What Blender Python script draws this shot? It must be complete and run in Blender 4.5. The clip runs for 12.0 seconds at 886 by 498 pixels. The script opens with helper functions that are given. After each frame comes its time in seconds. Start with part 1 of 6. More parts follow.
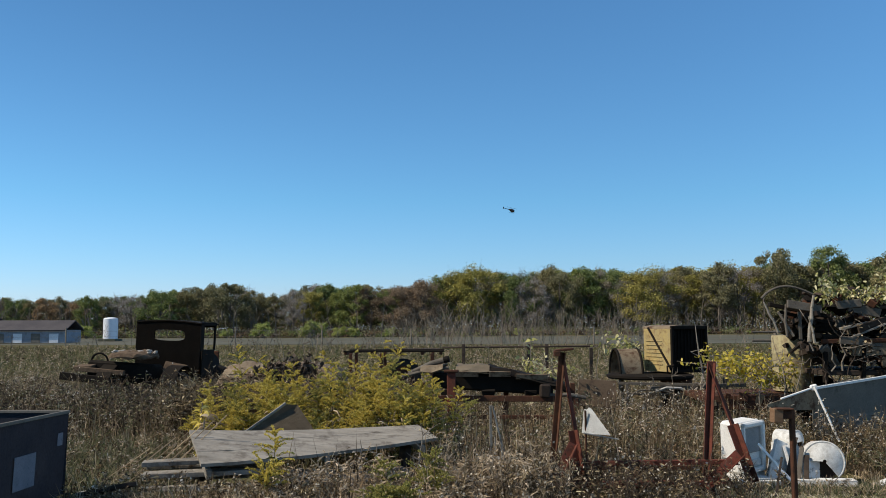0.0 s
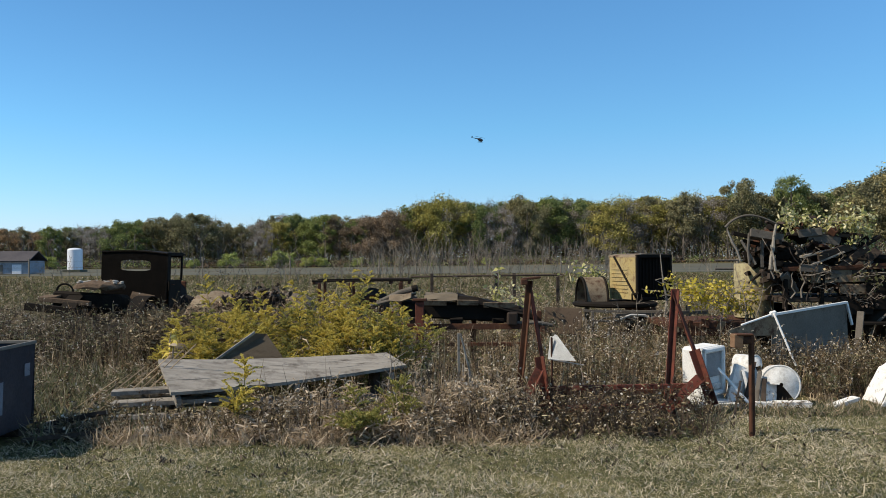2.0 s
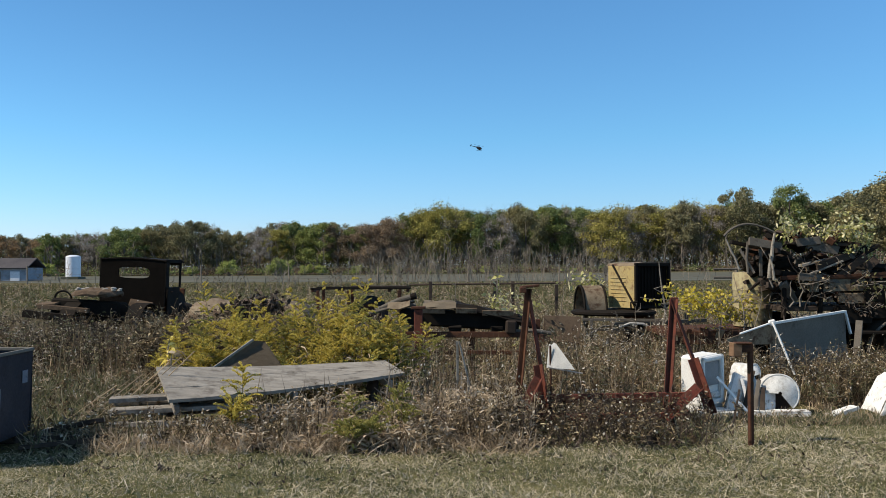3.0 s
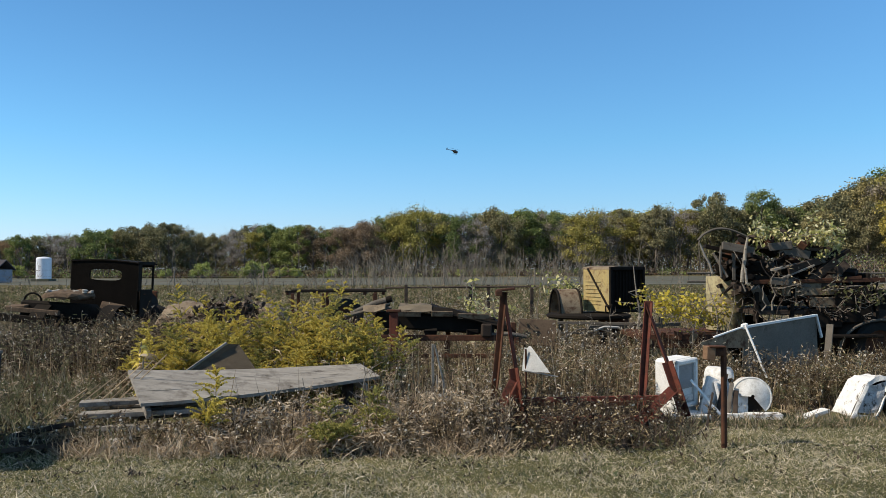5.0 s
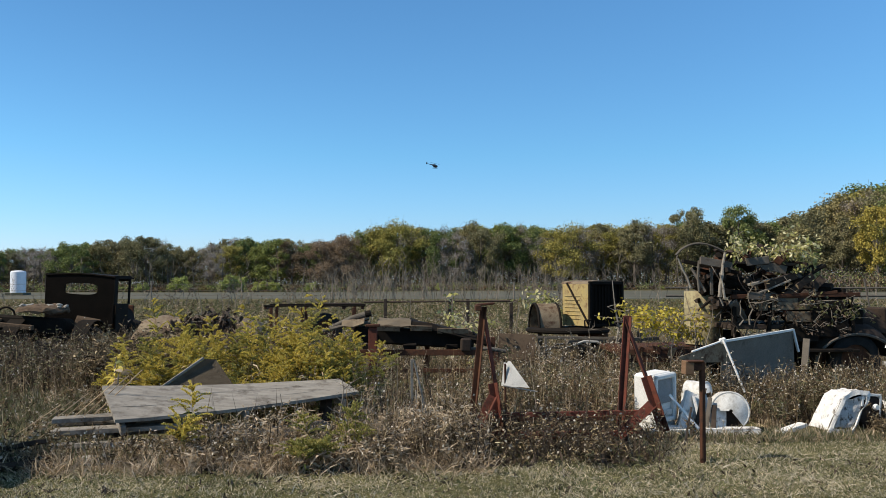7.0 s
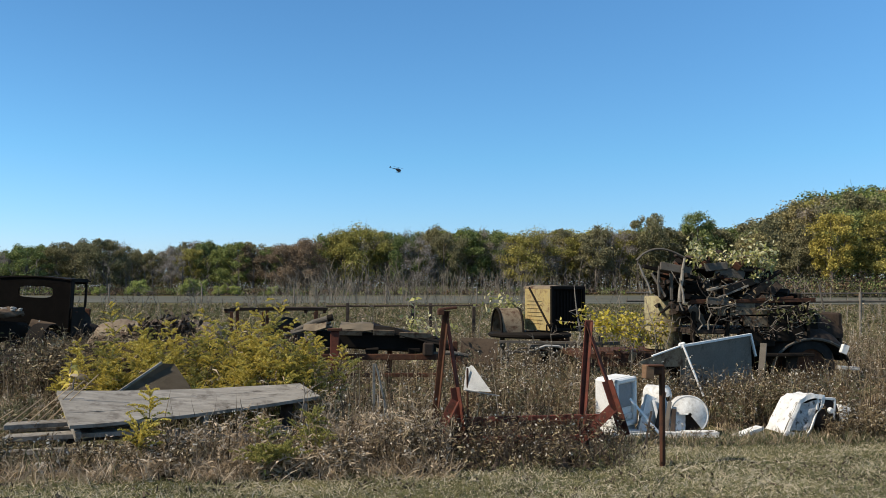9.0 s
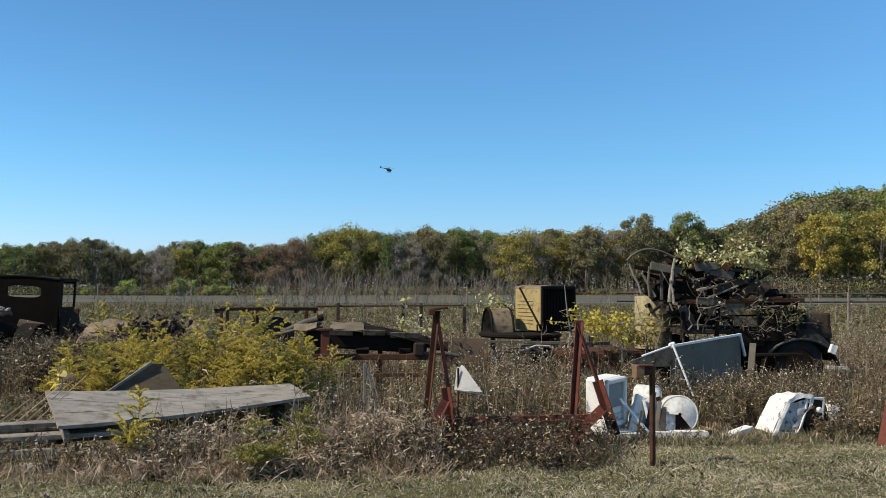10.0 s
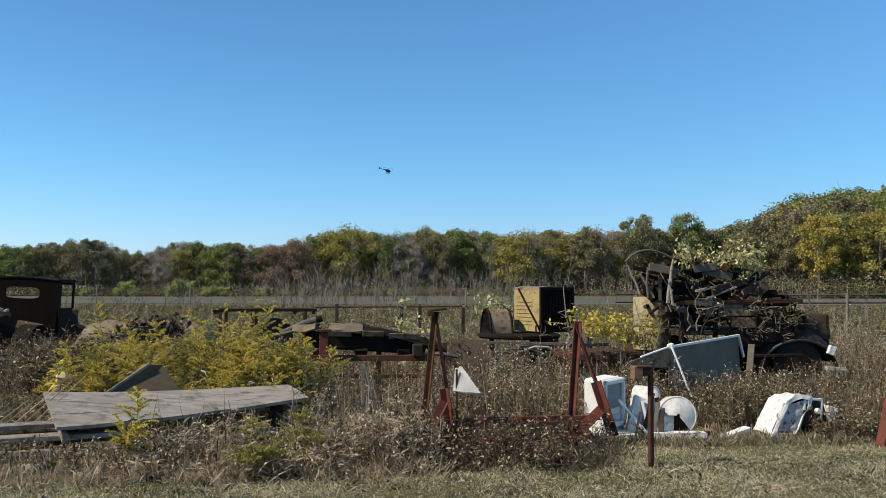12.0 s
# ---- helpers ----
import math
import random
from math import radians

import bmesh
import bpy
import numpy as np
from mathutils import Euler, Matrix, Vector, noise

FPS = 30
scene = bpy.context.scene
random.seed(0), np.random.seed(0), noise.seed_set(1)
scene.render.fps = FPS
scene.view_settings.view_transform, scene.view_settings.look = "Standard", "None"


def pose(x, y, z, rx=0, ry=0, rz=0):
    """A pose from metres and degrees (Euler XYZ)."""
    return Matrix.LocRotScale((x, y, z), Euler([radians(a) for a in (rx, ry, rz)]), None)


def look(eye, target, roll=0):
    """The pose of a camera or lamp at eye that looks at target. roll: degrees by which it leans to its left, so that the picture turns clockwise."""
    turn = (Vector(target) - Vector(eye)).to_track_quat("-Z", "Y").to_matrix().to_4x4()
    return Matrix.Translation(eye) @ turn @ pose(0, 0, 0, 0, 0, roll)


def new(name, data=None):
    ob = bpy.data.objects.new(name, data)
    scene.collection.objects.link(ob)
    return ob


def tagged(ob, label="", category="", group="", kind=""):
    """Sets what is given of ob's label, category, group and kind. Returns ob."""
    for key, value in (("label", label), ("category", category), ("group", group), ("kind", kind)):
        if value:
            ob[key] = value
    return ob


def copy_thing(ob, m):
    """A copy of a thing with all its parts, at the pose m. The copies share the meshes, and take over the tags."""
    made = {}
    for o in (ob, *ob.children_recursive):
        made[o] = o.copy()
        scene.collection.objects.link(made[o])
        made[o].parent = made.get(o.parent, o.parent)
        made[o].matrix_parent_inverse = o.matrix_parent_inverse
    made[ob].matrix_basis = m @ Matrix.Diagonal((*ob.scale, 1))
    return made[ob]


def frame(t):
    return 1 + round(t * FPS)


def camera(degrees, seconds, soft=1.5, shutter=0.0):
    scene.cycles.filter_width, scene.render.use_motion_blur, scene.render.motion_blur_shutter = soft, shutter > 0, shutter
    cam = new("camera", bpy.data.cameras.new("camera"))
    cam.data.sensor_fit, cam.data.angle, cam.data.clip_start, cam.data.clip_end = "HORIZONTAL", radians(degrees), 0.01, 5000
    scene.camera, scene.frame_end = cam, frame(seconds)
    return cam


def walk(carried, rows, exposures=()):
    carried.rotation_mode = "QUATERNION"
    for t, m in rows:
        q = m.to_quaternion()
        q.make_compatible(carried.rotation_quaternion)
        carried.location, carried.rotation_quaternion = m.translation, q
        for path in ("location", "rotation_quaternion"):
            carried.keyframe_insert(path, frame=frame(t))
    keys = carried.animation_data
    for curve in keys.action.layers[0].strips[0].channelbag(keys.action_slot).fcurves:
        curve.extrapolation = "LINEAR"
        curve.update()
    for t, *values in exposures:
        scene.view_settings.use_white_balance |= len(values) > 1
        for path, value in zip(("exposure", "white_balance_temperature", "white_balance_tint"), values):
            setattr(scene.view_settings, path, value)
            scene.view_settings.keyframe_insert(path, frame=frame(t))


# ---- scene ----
cam = camera(55.39, 12.0, soft=0.85)
EYE = 1.7
PATH = [
    (0.0, pose(-0.002, -0.008, 1.707, 95.385, 0.198, 2.340)),
    (0.5, pose(-0.000, -0.013, 1.706, 95.346, 0.215, 2.592)),
    (1.0, pose(0.001, -0.020, 1.691, 94.900, 0.266, 2.354)),
    (1.2, pose(-0.000, -0.016, 1.690, 93.917, 0.207, 2.077)),
    (1.5, pose(-0.003, -0.011, 1.688, 92.295, 0.369, 1.008)),
    (1.7, pose(-0.003, -0.008, 1.693, 91.149, 0.251, 0.701)),
    (2.0, pose(-0.002, -0.002, 1.700, 90.616, 0.380, 0.192)),
    (2.5, pose(0.000, -0.000, 1.700, 90.652, 0.300, 0.003)),
    (3.0, pose(-0.005, -0.003, 1.698, 91.162, 0.229, 0.097)),
    (3.2, pose(-0.005, -0.002, 1.698, 91.151, 0.050, 0.005)),
    (4.8, pose(-0.007, 0.013, 1.695, 91.388, 0.037, -1.526)),
    (5.0, pose(-0.008, 0.015, 1.695, 91.380, 0.033, -1.561)),
    (5.5, pose(-0.008, 0.028, 1.700, 91.446, 0.047, -1.959)),
    (6.0, pose(-0.005, 0.032, 1.694, 91.570, 0.021, -2.423)),
    (6.5, pose(-0.005, 0.034, 1.700, 91.647, -0.024, -2.659)),
    (7.0, pose(-0.005, 0.036, 1.699, 92.340, -0.029, -2.947)),
    (7.2, pose(-0.005, 0.037, 1.699, 92.463, -0.035, -3.422)),
    (8.8, pose(-0.003, 0.050, 1.697, 92.635, -0.242, -5.227)),
    (9.0, pose(-0.003, 0.051, 1.697, 92.642, -0.232, -5.467)),
    (9.5, pose(-0.001, 0.058, 1.694, 92.700, -0.293, -5.854)),
    (10.0, pose(-0.007, 0.055, 1.697, 92.643, -0.275, -6.117)),
    (10.5, pose(-0.006, 0.057, 1.697, 92.708, -0.266, -6.173)),
    (11.0, pose(-0.006, 0.058, 1.697, 92.644, -0.278, -6.175)),
    (11.5, pose(-0.001, 0.052, 1.688, 92.703, -0.263, -6.177)),
    (12.0, pose(-0.001, 0.052, 1.698, 92.708, -0.267, -6.182)),
]
walk(cam, PATH, exposures=[(0.0, 0.06), (1.0, 0.08), (2.0, 0.22), (3.0, 0.23), (12.0, 0.22)])

# ---- daylight: clear autumn sky, sun from the side ----
SUN_TO = Vector((-0.69, -0.20, 0.70)).normalized()
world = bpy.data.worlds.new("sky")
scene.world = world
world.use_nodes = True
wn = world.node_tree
sky = wn.nodes.new("ShaderNodeTexSky")
sky.sky_type = 'NISHITA'
sky.sun_disc = False
sky.sun_elevation = math.asin(SUN_TO.z)
sky.sun_rotation = -math.atan2(SUN_TO.x, SUN_TO.y)
sky.air_density, sky.dust_density, sky.ozone_density = 1.0, 0.3, 2.8
wn.nodes["Background"].inputs["Strength"].default_value = 0.11
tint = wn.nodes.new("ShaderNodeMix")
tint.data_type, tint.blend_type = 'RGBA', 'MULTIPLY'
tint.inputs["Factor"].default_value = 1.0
# clear deep blue, paling through thin haze towards the horizon all round
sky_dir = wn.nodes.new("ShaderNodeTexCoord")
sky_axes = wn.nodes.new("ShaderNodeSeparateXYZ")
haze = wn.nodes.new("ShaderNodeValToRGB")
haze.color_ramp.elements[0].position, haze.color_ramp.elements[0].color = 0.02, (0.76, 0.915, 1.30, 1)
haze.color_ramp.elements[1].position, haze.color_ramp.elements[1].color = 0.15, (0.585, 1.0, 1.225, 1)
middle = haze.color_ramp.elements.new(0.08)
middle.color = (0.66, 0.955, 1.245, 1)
# unseen sky overhead: tint greyed and dimmed so shade gets less blue fill
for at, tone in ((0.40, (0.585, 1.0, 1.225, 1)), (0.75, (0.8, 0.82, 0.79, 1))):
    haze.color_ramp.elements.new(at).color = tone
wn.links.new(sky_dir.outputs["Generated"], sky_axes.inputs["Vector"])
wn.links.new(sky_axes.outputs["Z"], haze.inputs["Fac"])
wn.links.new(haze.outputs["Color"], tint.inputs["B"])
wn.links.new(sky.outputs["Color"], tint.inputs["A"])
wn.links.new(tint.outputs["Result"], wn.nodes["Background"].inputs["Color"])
sun = new("sun", bpy.data.lights.new("sun", 'SUN'))
sun.data.energy, sun.data.angle, sun.data.color = 5.0, radians(0.53), (1.0, 0.915, 0.79)
sun.matrix_world = look(SUN_TO * 50, (0, 0, 0))


# ---- materials ----
def shader(name, rough=0.8, metal=0.0):
    m = bpy.data.materials.new(name)
    m.use_nodes = True
    b = m.node_tree.nodes["Principled BSDF"]
    b.inputs["Roughness"].default_value, b.inputs["Metallic"].default_value = rough, metal
    b.inputs["Specular IOR Level"].default_value = 0.5 if rough < 0.6 else 0.1
    return m, m.node_tree, b


def noise_tex(nt, scale, detail=6.0, stretch=None, rough=0.6):
    co = nt.nodes.new("ShaderNodeTexCoord")
    n = nt.nodes.new("ShaderNodeTexNoise")
    n.inputs["Scale"].default_value, n.inputs["Detail"].default_value = scale, detail
    n.inputs["Roughness"].default_value = rough
    if stretch:
        mp = nt.nodes.new("ShaderNodeMapping")
        mp.inputs["Scale"].default_value = stretch
        nt.links.new(co.outputs["Object"], mp.inputs["Vector"])
        nt.links.new(mp.outputs["Vector"], n.inputs["Vector"])
    else:
        nt.links.new(co.outputs["Object"], n.inputs["Vector"])
    return n.outputs["Fac"]


def ramp(nt, fac, stops):
    r = nt.nodes.new("ShaderNodeValToRGB")
    while len(r.color_ramp.elements) < len(stops):
        r.color_ramp.elements.new(0.5)
    for e, (p, c) in zip(r.color_ramp.elements, stops):
        e.position, e.color = p, (*c, 1)
    nt.links.new(fac, r.inputs["Fac"])
    return r.outputs["Color"]


def mixed(nt, fac, a, b, mode='MIX'):
    n = nt.nodes.new("ShaderNodeMix")
    n.data_type, n.blend_type = 'RGBA', mode
    for socket, value in ((n.inputs["Factor"], fac), (n.inputs["A"], a), (n.inputs["B"], b)):
        if isinstance(value, (int, float)):
            socket.default_value = value
        elif isinstance(value, tuple):
            socket.default_value = (*value, 1)
        else:
            nt.links.new(value, socket)
    return n.outputs["Result"]


def worn(name, base, second, patch=None, cover=0.5, scale=3.0, rough=0.75, metal=0.0, bump=0.3, stretch=None, soft=0.08):
    """A weathered surface: base colour drifting to a second one, with patches of a third (rust, dirt, bare wood)."""
    m, nt, b = shader(name, rough, metal)
    col = ramp(nt, noise_tex(nt, scale, 5, stretch), [(0.3, base), (0.7, second)])
    fine = noise_tex(nt, scale * 14, 4, stretch)
    col = mixed(nt, 0.35, col, ramp(nt, fine, [(0.3, (0.35, 0.35, 0.35)), (0.7, (1.0, 1.0, 1.0))]), 'MULTIPLY')
    if patch:
        edge = ramp(nt, noise_tex(nt, scale * 1.7, 8, None, 0.7), [(1 - cover - soft, (0, 0, 0)), (1 - cover + soft, (1, 1, 1))])
        col = mixed(nt, edge, col, patch)
    nt.links.new(col, b.inputs["Base Color"])
    bp = nt.nodes.new("ShaderNodeBump")
    bp.inputs["Strength"].default_value, bp.inputs["Distance"].default_value = bump, 0.01
    nt.links.new(fine, bp.inputs["Height"])
    nt.links.new(bp.outputs["Normal"], b.inputs["Normal"])
    return m


def leafy(name, stops, through_light=0.35, rough=0.7, by_object=0.0):
    """Leaves, stalks and blades: colour drawn leaf by leaf from the stops, with some light shining through."""
    m, nt, b = shader(name, rough)
    b.inputs["Specular IOR Level"].default_value = 0.2
    geo = nt.nodes.new("ShaderNodeNewGeometry")
    col = ramp(nt, geo.outputs["Random Per Island"], stops)
    if by_object:
        info = nt.nodes.new("ShaderNodeObjectInfo")
        tint = ramp(nt, info.outputs["Random"], [(0.0, (0.6, 0.66, 0.6)), (0.35, (1.0, 1.0, 1.0)), (0.7, (0.8, 0.86, 0.8)), (1.0, (1.4, 1.25, 0.9))])
        col = mixed(nt, by_object, col, tint, 'MULTIPLY')
    nt.links.new(col, b.inputs["Base Color"])
    tr = nt.nodes.new("ShaderNodeBsdfTranslucent")
    nt.links.new(col, tr.inputs["Color"])
    mx = nt.nodes.new("ShaderNodeMixShader")
    mx.inputs[0].default_value = through_light
    out = nt.nodes["Material Output"]
    nt.links.new(b.outputs[0], mx.inputs[1])
    nt.links.new(tr.outputs[0], mx.inputs[2])
    nt.links.new(mx.outputs[0], out.inputs["Surface"])
    return m


def ground_material():
    m, nt, b = shader("ground_earth_and_grass", 0.95)
    a = ramp(nt, noise_tex(nt, 0.9, 8), [(0.3, (0.06, 0.056, 0.026)), (0.5, (0.12, 0.105, 0.05)), (0.7, (0.2, 0.17, 0.09))])
    c = ramp(nt, noise_tex(nt, 0.03, 6), [(0.35, (0.75, 0.85, 0.7)), (0.65, (1.15, 1.05, 0.95))])
    d = ramp(nt, noise_tex(nt, 22.0, 5), [(0.3, (0.5, 0.5, 0.5)), (0.7, (1.1, 1.1, 1.1))])
    col = mixed(nt, 1.0, mixed(nt, 1.0, a, c, 'MULTIPLY'), d, 'MULTIPLY')
    nt.links.new(col, b.inputs["Base Color"])
    bp = nt.nodes.new("ShaderNodeBump")
    bp.inputs["Strength"].default_value, bp.inputs["Distance"].default_value = 0.6, 0.03
    nt.links.new(noise_tex(nt, 30.0, 6), bp.inputs["Height"])
    nt.links.new(bp.outputs["Normal"], b.inputs["Normal"])
    return m


RUST = (0.13, 0.055, 0.028)
M_ground = ground_material()
M_grass = leafy("mown_grass", [(0.0, (0.14, 0.15, 0.061)), (0.25, (0.32, 0.29, 0.152)), (0.6, (0.52, 0.44, 0.293)), (1.0, (0.74, 0.64, 0.500))])
M_lowgreen = leafy("rough_green_grass", [(0.0, (0.07, 0.085, 0.037)), (0.45, (0.14, 0.14, 0.067)), (0.8, (0.24, 0.21, 0.122)), (1.0, (0.42, 0.36, 0.268))])
M_drybrown = leafy("dry_brown_weed", [(0.0, (0.036, 0.026, 0.016)), (0.45, (0.1, 0.070, 0.038)), (0.8, (0.2, 0.148, 0.079)), (1.0, (0.46, 0.374, 0.227))], 0.12)
M_russet = leafy("russet_weed", [(0.0, (0.06, 0.036, 0.020)), (0.5, (0.14, 0.088, 0.046)), (1.0, (0.26, 0.182, 0.097))], 0.12)
M_straw = leafy("straw_stalk", [(0.0, (0.19, 0.135, 0.079)), (0.5, (0.38, 0.29, 0.183)), (1.0, (0.62, 0.5, 0.366))], 0.3)
M_fluff = leafy("pale_seed_head", [(0.0, (0.4, 0.34, 0.25)), (1.0, (0.74, 0.67, 0.56))], 0.4)
M_olive = leafy("olive_weed", [(0.0, (0.05, 0.06, 0.024)), (0.5, (0.11, 0.11, 0.043)), (1.0, (0.24, 0.2, 0.098))], 0.3)
M_gold = leafy("goldenrod_plume", [(0.0, (0.34, 0.28, 0.055)), (0.35, (0.52, 0.41, 0.075)), (0.8, (0.7, 0.55, 0.11)), (1.0, (0.82, 0.7, 0.28))], 0.35)
M_goldgreen = leafy("goldenrod_bud", [(0.0, (0.15, 0.16, 0.04)), (0.5, (0.3, 0.28, 0.075)), (1.0, (0.5, 0.42, 0.14))], 0.35)
M_goldleaf = leafy("goldenrod_leaf", [(0.0, (0.035, 0.05, 0.015)), (0.5, (0.09, 0.1, 0.025)), (1.0, (0.26, 0.2, 0.06))], 0.25)
# leaf-litter brown, kept dark so it also stands in for shade among weeds
M_litter_shade = leafy("dark_litter_and_shade", [(0.0, (0.025, 0.018, 0.013)), (0.6, (0.06, 0.043, 0.030)), (1.0, (0.12, 0.085, 0.061))], 0.05)
M_vine = leafy("vine_leaf", [(0.0, (0.2, 0.21, 0.06)), (0.5, (0.46, 0.43, 0.16)), (1.0, (0.8, 0.72, 0.44))], 0.45)
M_yellowleaf = leafy("yellow_vine_leaf", [(0.0, (0.27, 0.24, 0.04)), (0.5, (0.58, 0.46, 0.06)), (1.0, (0.78, 0.65, 0.18))], 0.5)
M_twig = worn("grey_twig", (0.15, 0.125, 0.1), (0.28, 0.24, 0.19), None, 0.5, 8, 0.9)
M_bark = worn("tree_bark", (0.1, 0.085, 0.07), (0.2, 0.17, 0.14), None, 0.5, 2, 0.95)
TREE_LEAVES = {
    "green": leafy("tree_leaf_green", [(0.0, (0.060, 0.082, 0.029)), (0.5, (0.162, 0.198, 0.060)), (1.0, (0.348, 0.372, 0.138))], 0.2, 0.7, 0.7),
    "olive": leafy("tree_leaf_olive", [(0.0, (0.084, 0.079, 0.041)), (0.5, (0.198, 0.180, 0.090)), (1.0, (0.372, 0.324, 0.180))], 0.2, 0.7, 0.7),
    "yellow": leafy("tree_leaf_yellow", [(0.0, (0.132, 0.120, 0.036)), (0.5, (0.312, 0.270, 0.066)), (1.0, (0.528, 0.444, 0.132))], 0.2, 0.7, 0.6),
    "russet": leafy("tree_leaf_russet", [(0.0, (0.102, 0.074, 0.050)), (0.5, (0.240, 0.168, 0.108)), (1.0, (0.384, 0.282, 0.186))], 0.2, 0.7, 0.6),
    "grey": leafy("tree_leaf_grey", [(0.0, (0.168, 0.146, 0.130)), (0.5, (0.300, 0.264, 0.234)), (1.0, (0.480, 0.432, 0.384))], 0.3, 0.7, 0.5),
    "bush": leafy("bush_leaf_light_green", [(0.0, (0.108, 0.138, 0.036)), (0.5, (0.264, 0.300, 0.078)), (1.0, (0.480, 0.492, 0.168))], 0.25, 0.7, 0.3),
}
M_rust = worn("rusty_steel", (0.055, 0.026, 0.018), (0.12, 0.055, 0.03), (0.035, 0.022, 0.018), 0.42, 5, 0.9, 0.0)
M_umber = worn("umber_rusted_sheet", (0.1, 0.07, 0.046), (0.15, 0.105, 0.07), (0.055, 0.038, 0.027), 0.42, 5, 0.9)
M_redrust = worn("red_oxide_steel", (0.17, 0.05, 0.034), (0.11, 0.042, 0.028), (0.06, 0.03, 0.022), 0.42, 6, 0.85, 0.0)
M_black = worn("black_rusted_sheet", (0.011, 0.009, 0.007), (0.02, 0.015, 0.011), (0.036, 0.023, 0.016), 0.3, 3, 0.85, 0.0)
M_tan = worn("faded_tan_sheet", (0.26, 0.21, 0.14), (0.18, 0.13, 0.085), (0.08, 0.045, 0.028), 0.45, 4, 0.75)
M_yellow = worn("faded_yellow_paint", (0.43, 0.325, 0.125), (0.34, 0.27, 0.14), (0.17, 0.1, 0.05), 0.42, 6, 0.75)
M_cream = worn("cream_yellow_tank_paint", (0.43, 0.37, 0.2), (0.32, 0.275, 0.16), (0.19, 0.14, 0.085), 0.46, 5, 0.65, 0.0, 0.25, (3, 3, 0.7))
M_greywood = worn("weathered_grey_wood", (0.21, 0.19, 0.16), (0.35, 0.32, 0.275), (0.11, 0.095, 0.08), 0.42, 2.5, 0.9, 0.0, 0.5, (0.6, 5, 5))
M_deadwood = worn("bleached_dead_wood", (0.25, 0.22, 0.175), (0.36, 0.32, 0.265), (0.1, 0.08, 0.06), 0.42, 9, 0.9, 0.0, 0.6, (3, 3, 0.6))
M_darkwood = worn("dark_old_wood", (0.04, 0.03, 0.024), (0.08, 0.06, 0.046), (0.14, 0.115, 0.09), 0.25, 3, 0.9, 0.0, 0.5, (0.6, 5, 5))
M_brownwood = worn("brown_wood_block", (0.16, 0.09, 0.05), (0.24, 0.15, 0.09), None, 0.5, 4, 0.85, 0.0, 0.4, (1, 1, 5))
M_ply = worn("grey_brown_plywood", (0.15, 0.118, 0.082), (0.2, 0.16, 0.112), (0.095, 0.07, 0.048), 0.35, 3, 0.9, 0.0, 0.4, (1, 4, 4))
M_white = worn("dirty_white_enamel", (0.72, 0.71, 0.67), (0.54, 0.52, 0.48), (0.22, 0.195, 0.16), 0.36, 9, 0.65, 0.0, 0.4, None, 0.16)
M_whitedirt = worn("muddy_white_enamel", (0.8, 0.78, 0.74), (0.66, 0.63, 0.58), (0.1, 0.082, 0.064), 0.4, 4, 0.65, 0.0, 0.4, None, 0.04)
M_whitegrey = worn("grimy_grey_white_sheet", (0.42, 0.41, 0.4), (0.62, 0.6, 0.57), (0.07, 0.06, 0.05), 0.42, 9, 0.6, 0.0, 0.5, None, 0.05)
M_whiteclean = worn("white_plastic", (0.82, 0.8, 0.75), (0.7, 0.68, 0.63), (0.3, 0.27, 0.23), 0.26, 7, 0.6, 0.0, 0.3, None, 0.14)
M_greyplastic = worn("grey_plastic", (0.25, 0.245, 0.235), (0.33, 0.32, 0.31), (0.14, 0.135, 0.13), 0.3, 5, 0.75)
M_panel = worn("grey_painted_sheet", (0.14, 0.128, 0.108), (0.19, 0.174, 0.148), (0.08, 0.068, 0.053), 0.36, 3, 0.8)
M_bin = worn("dark_blue_grey_bin_steel", (0.05, 0.054, 0.068), (0.075, 0.077, 0.088), (0.04, 0.034, 0.032), 0.34, 2.5, 0.7, 0.0)
M_label = worn("faded_grey_label", (0.2, 0.215, 0.25), (0.15, 0.165, 0.195), (0.07, 0.075, 0.09), 0.35, 9, 0.6)
M_sooty = worn("sooty_brown_sheet", (0.024, 0.019, 0.016), (0.05, 0.036, 0.027), (0.09, 0.055, 0.035), 0.35, 4, 0.85)
M_rubber = worn("cracked_tyre_rubber", (0.02, 0.02, 0.02), (0.035, 0.033, 0.03), (0.07, 0.06, 0.05), 0.25, 8, 0.9)
M_pale = worn("pale_dusty_metal", (0.5, 0.48, 0.44), (0.38, 0.36, 0.33), (0.2, 0.15, 0.11), 0.3, 6, 0.6, 0.2)
M_dusty = worn("dusty_grey_brown_steel", (0.16, 0.14, 0.115), (0.1, 0.085, 0.068), (0.055, 0.04, 0.03), 0.35, 5, 0.85)
M_stone = worn("pale_rubble", (0.4, 0.38, 0.34), (0.3, 0.27, 0.23), (0.18, 0.15, 0.12), 0.3, 8, 0.95)
M_tank = worn("white_tank_paint", (0.75, 0.77, 0.8), (0.68, 0.7, 0.74), (0.5, 0.47, 0.42), 0.2, 0.6, 0.5)
M_shed = worn("pale_blue_shed_sheet", (0.22, 0.245, 0.28), (0.3, 0.33, 0.37), (0.14, 0.14, 0.15), 0.42, 0.5, 0.6)
M_roof = worn("dark_shed_roof", (0.06, 0.055, 0.06), (0.1, 0.09, 0.09), None, 0.3, 0.4, 0.8)
M_gravel = worn("grey_green_strip", (0.09, 0.088, 0.066), (0.135, 0.128, 0.1), (0.066, 0.07, 0.044), 0.42, 0.12, 0.95, 0.0, 0.3, (0.3, 1, 1))
M_heli = worn("dark_helicopter_paint", (0.03, 0.03, 0.035), (0.05, 0.05, 0.055), None, 0.3, 1, 0.4)


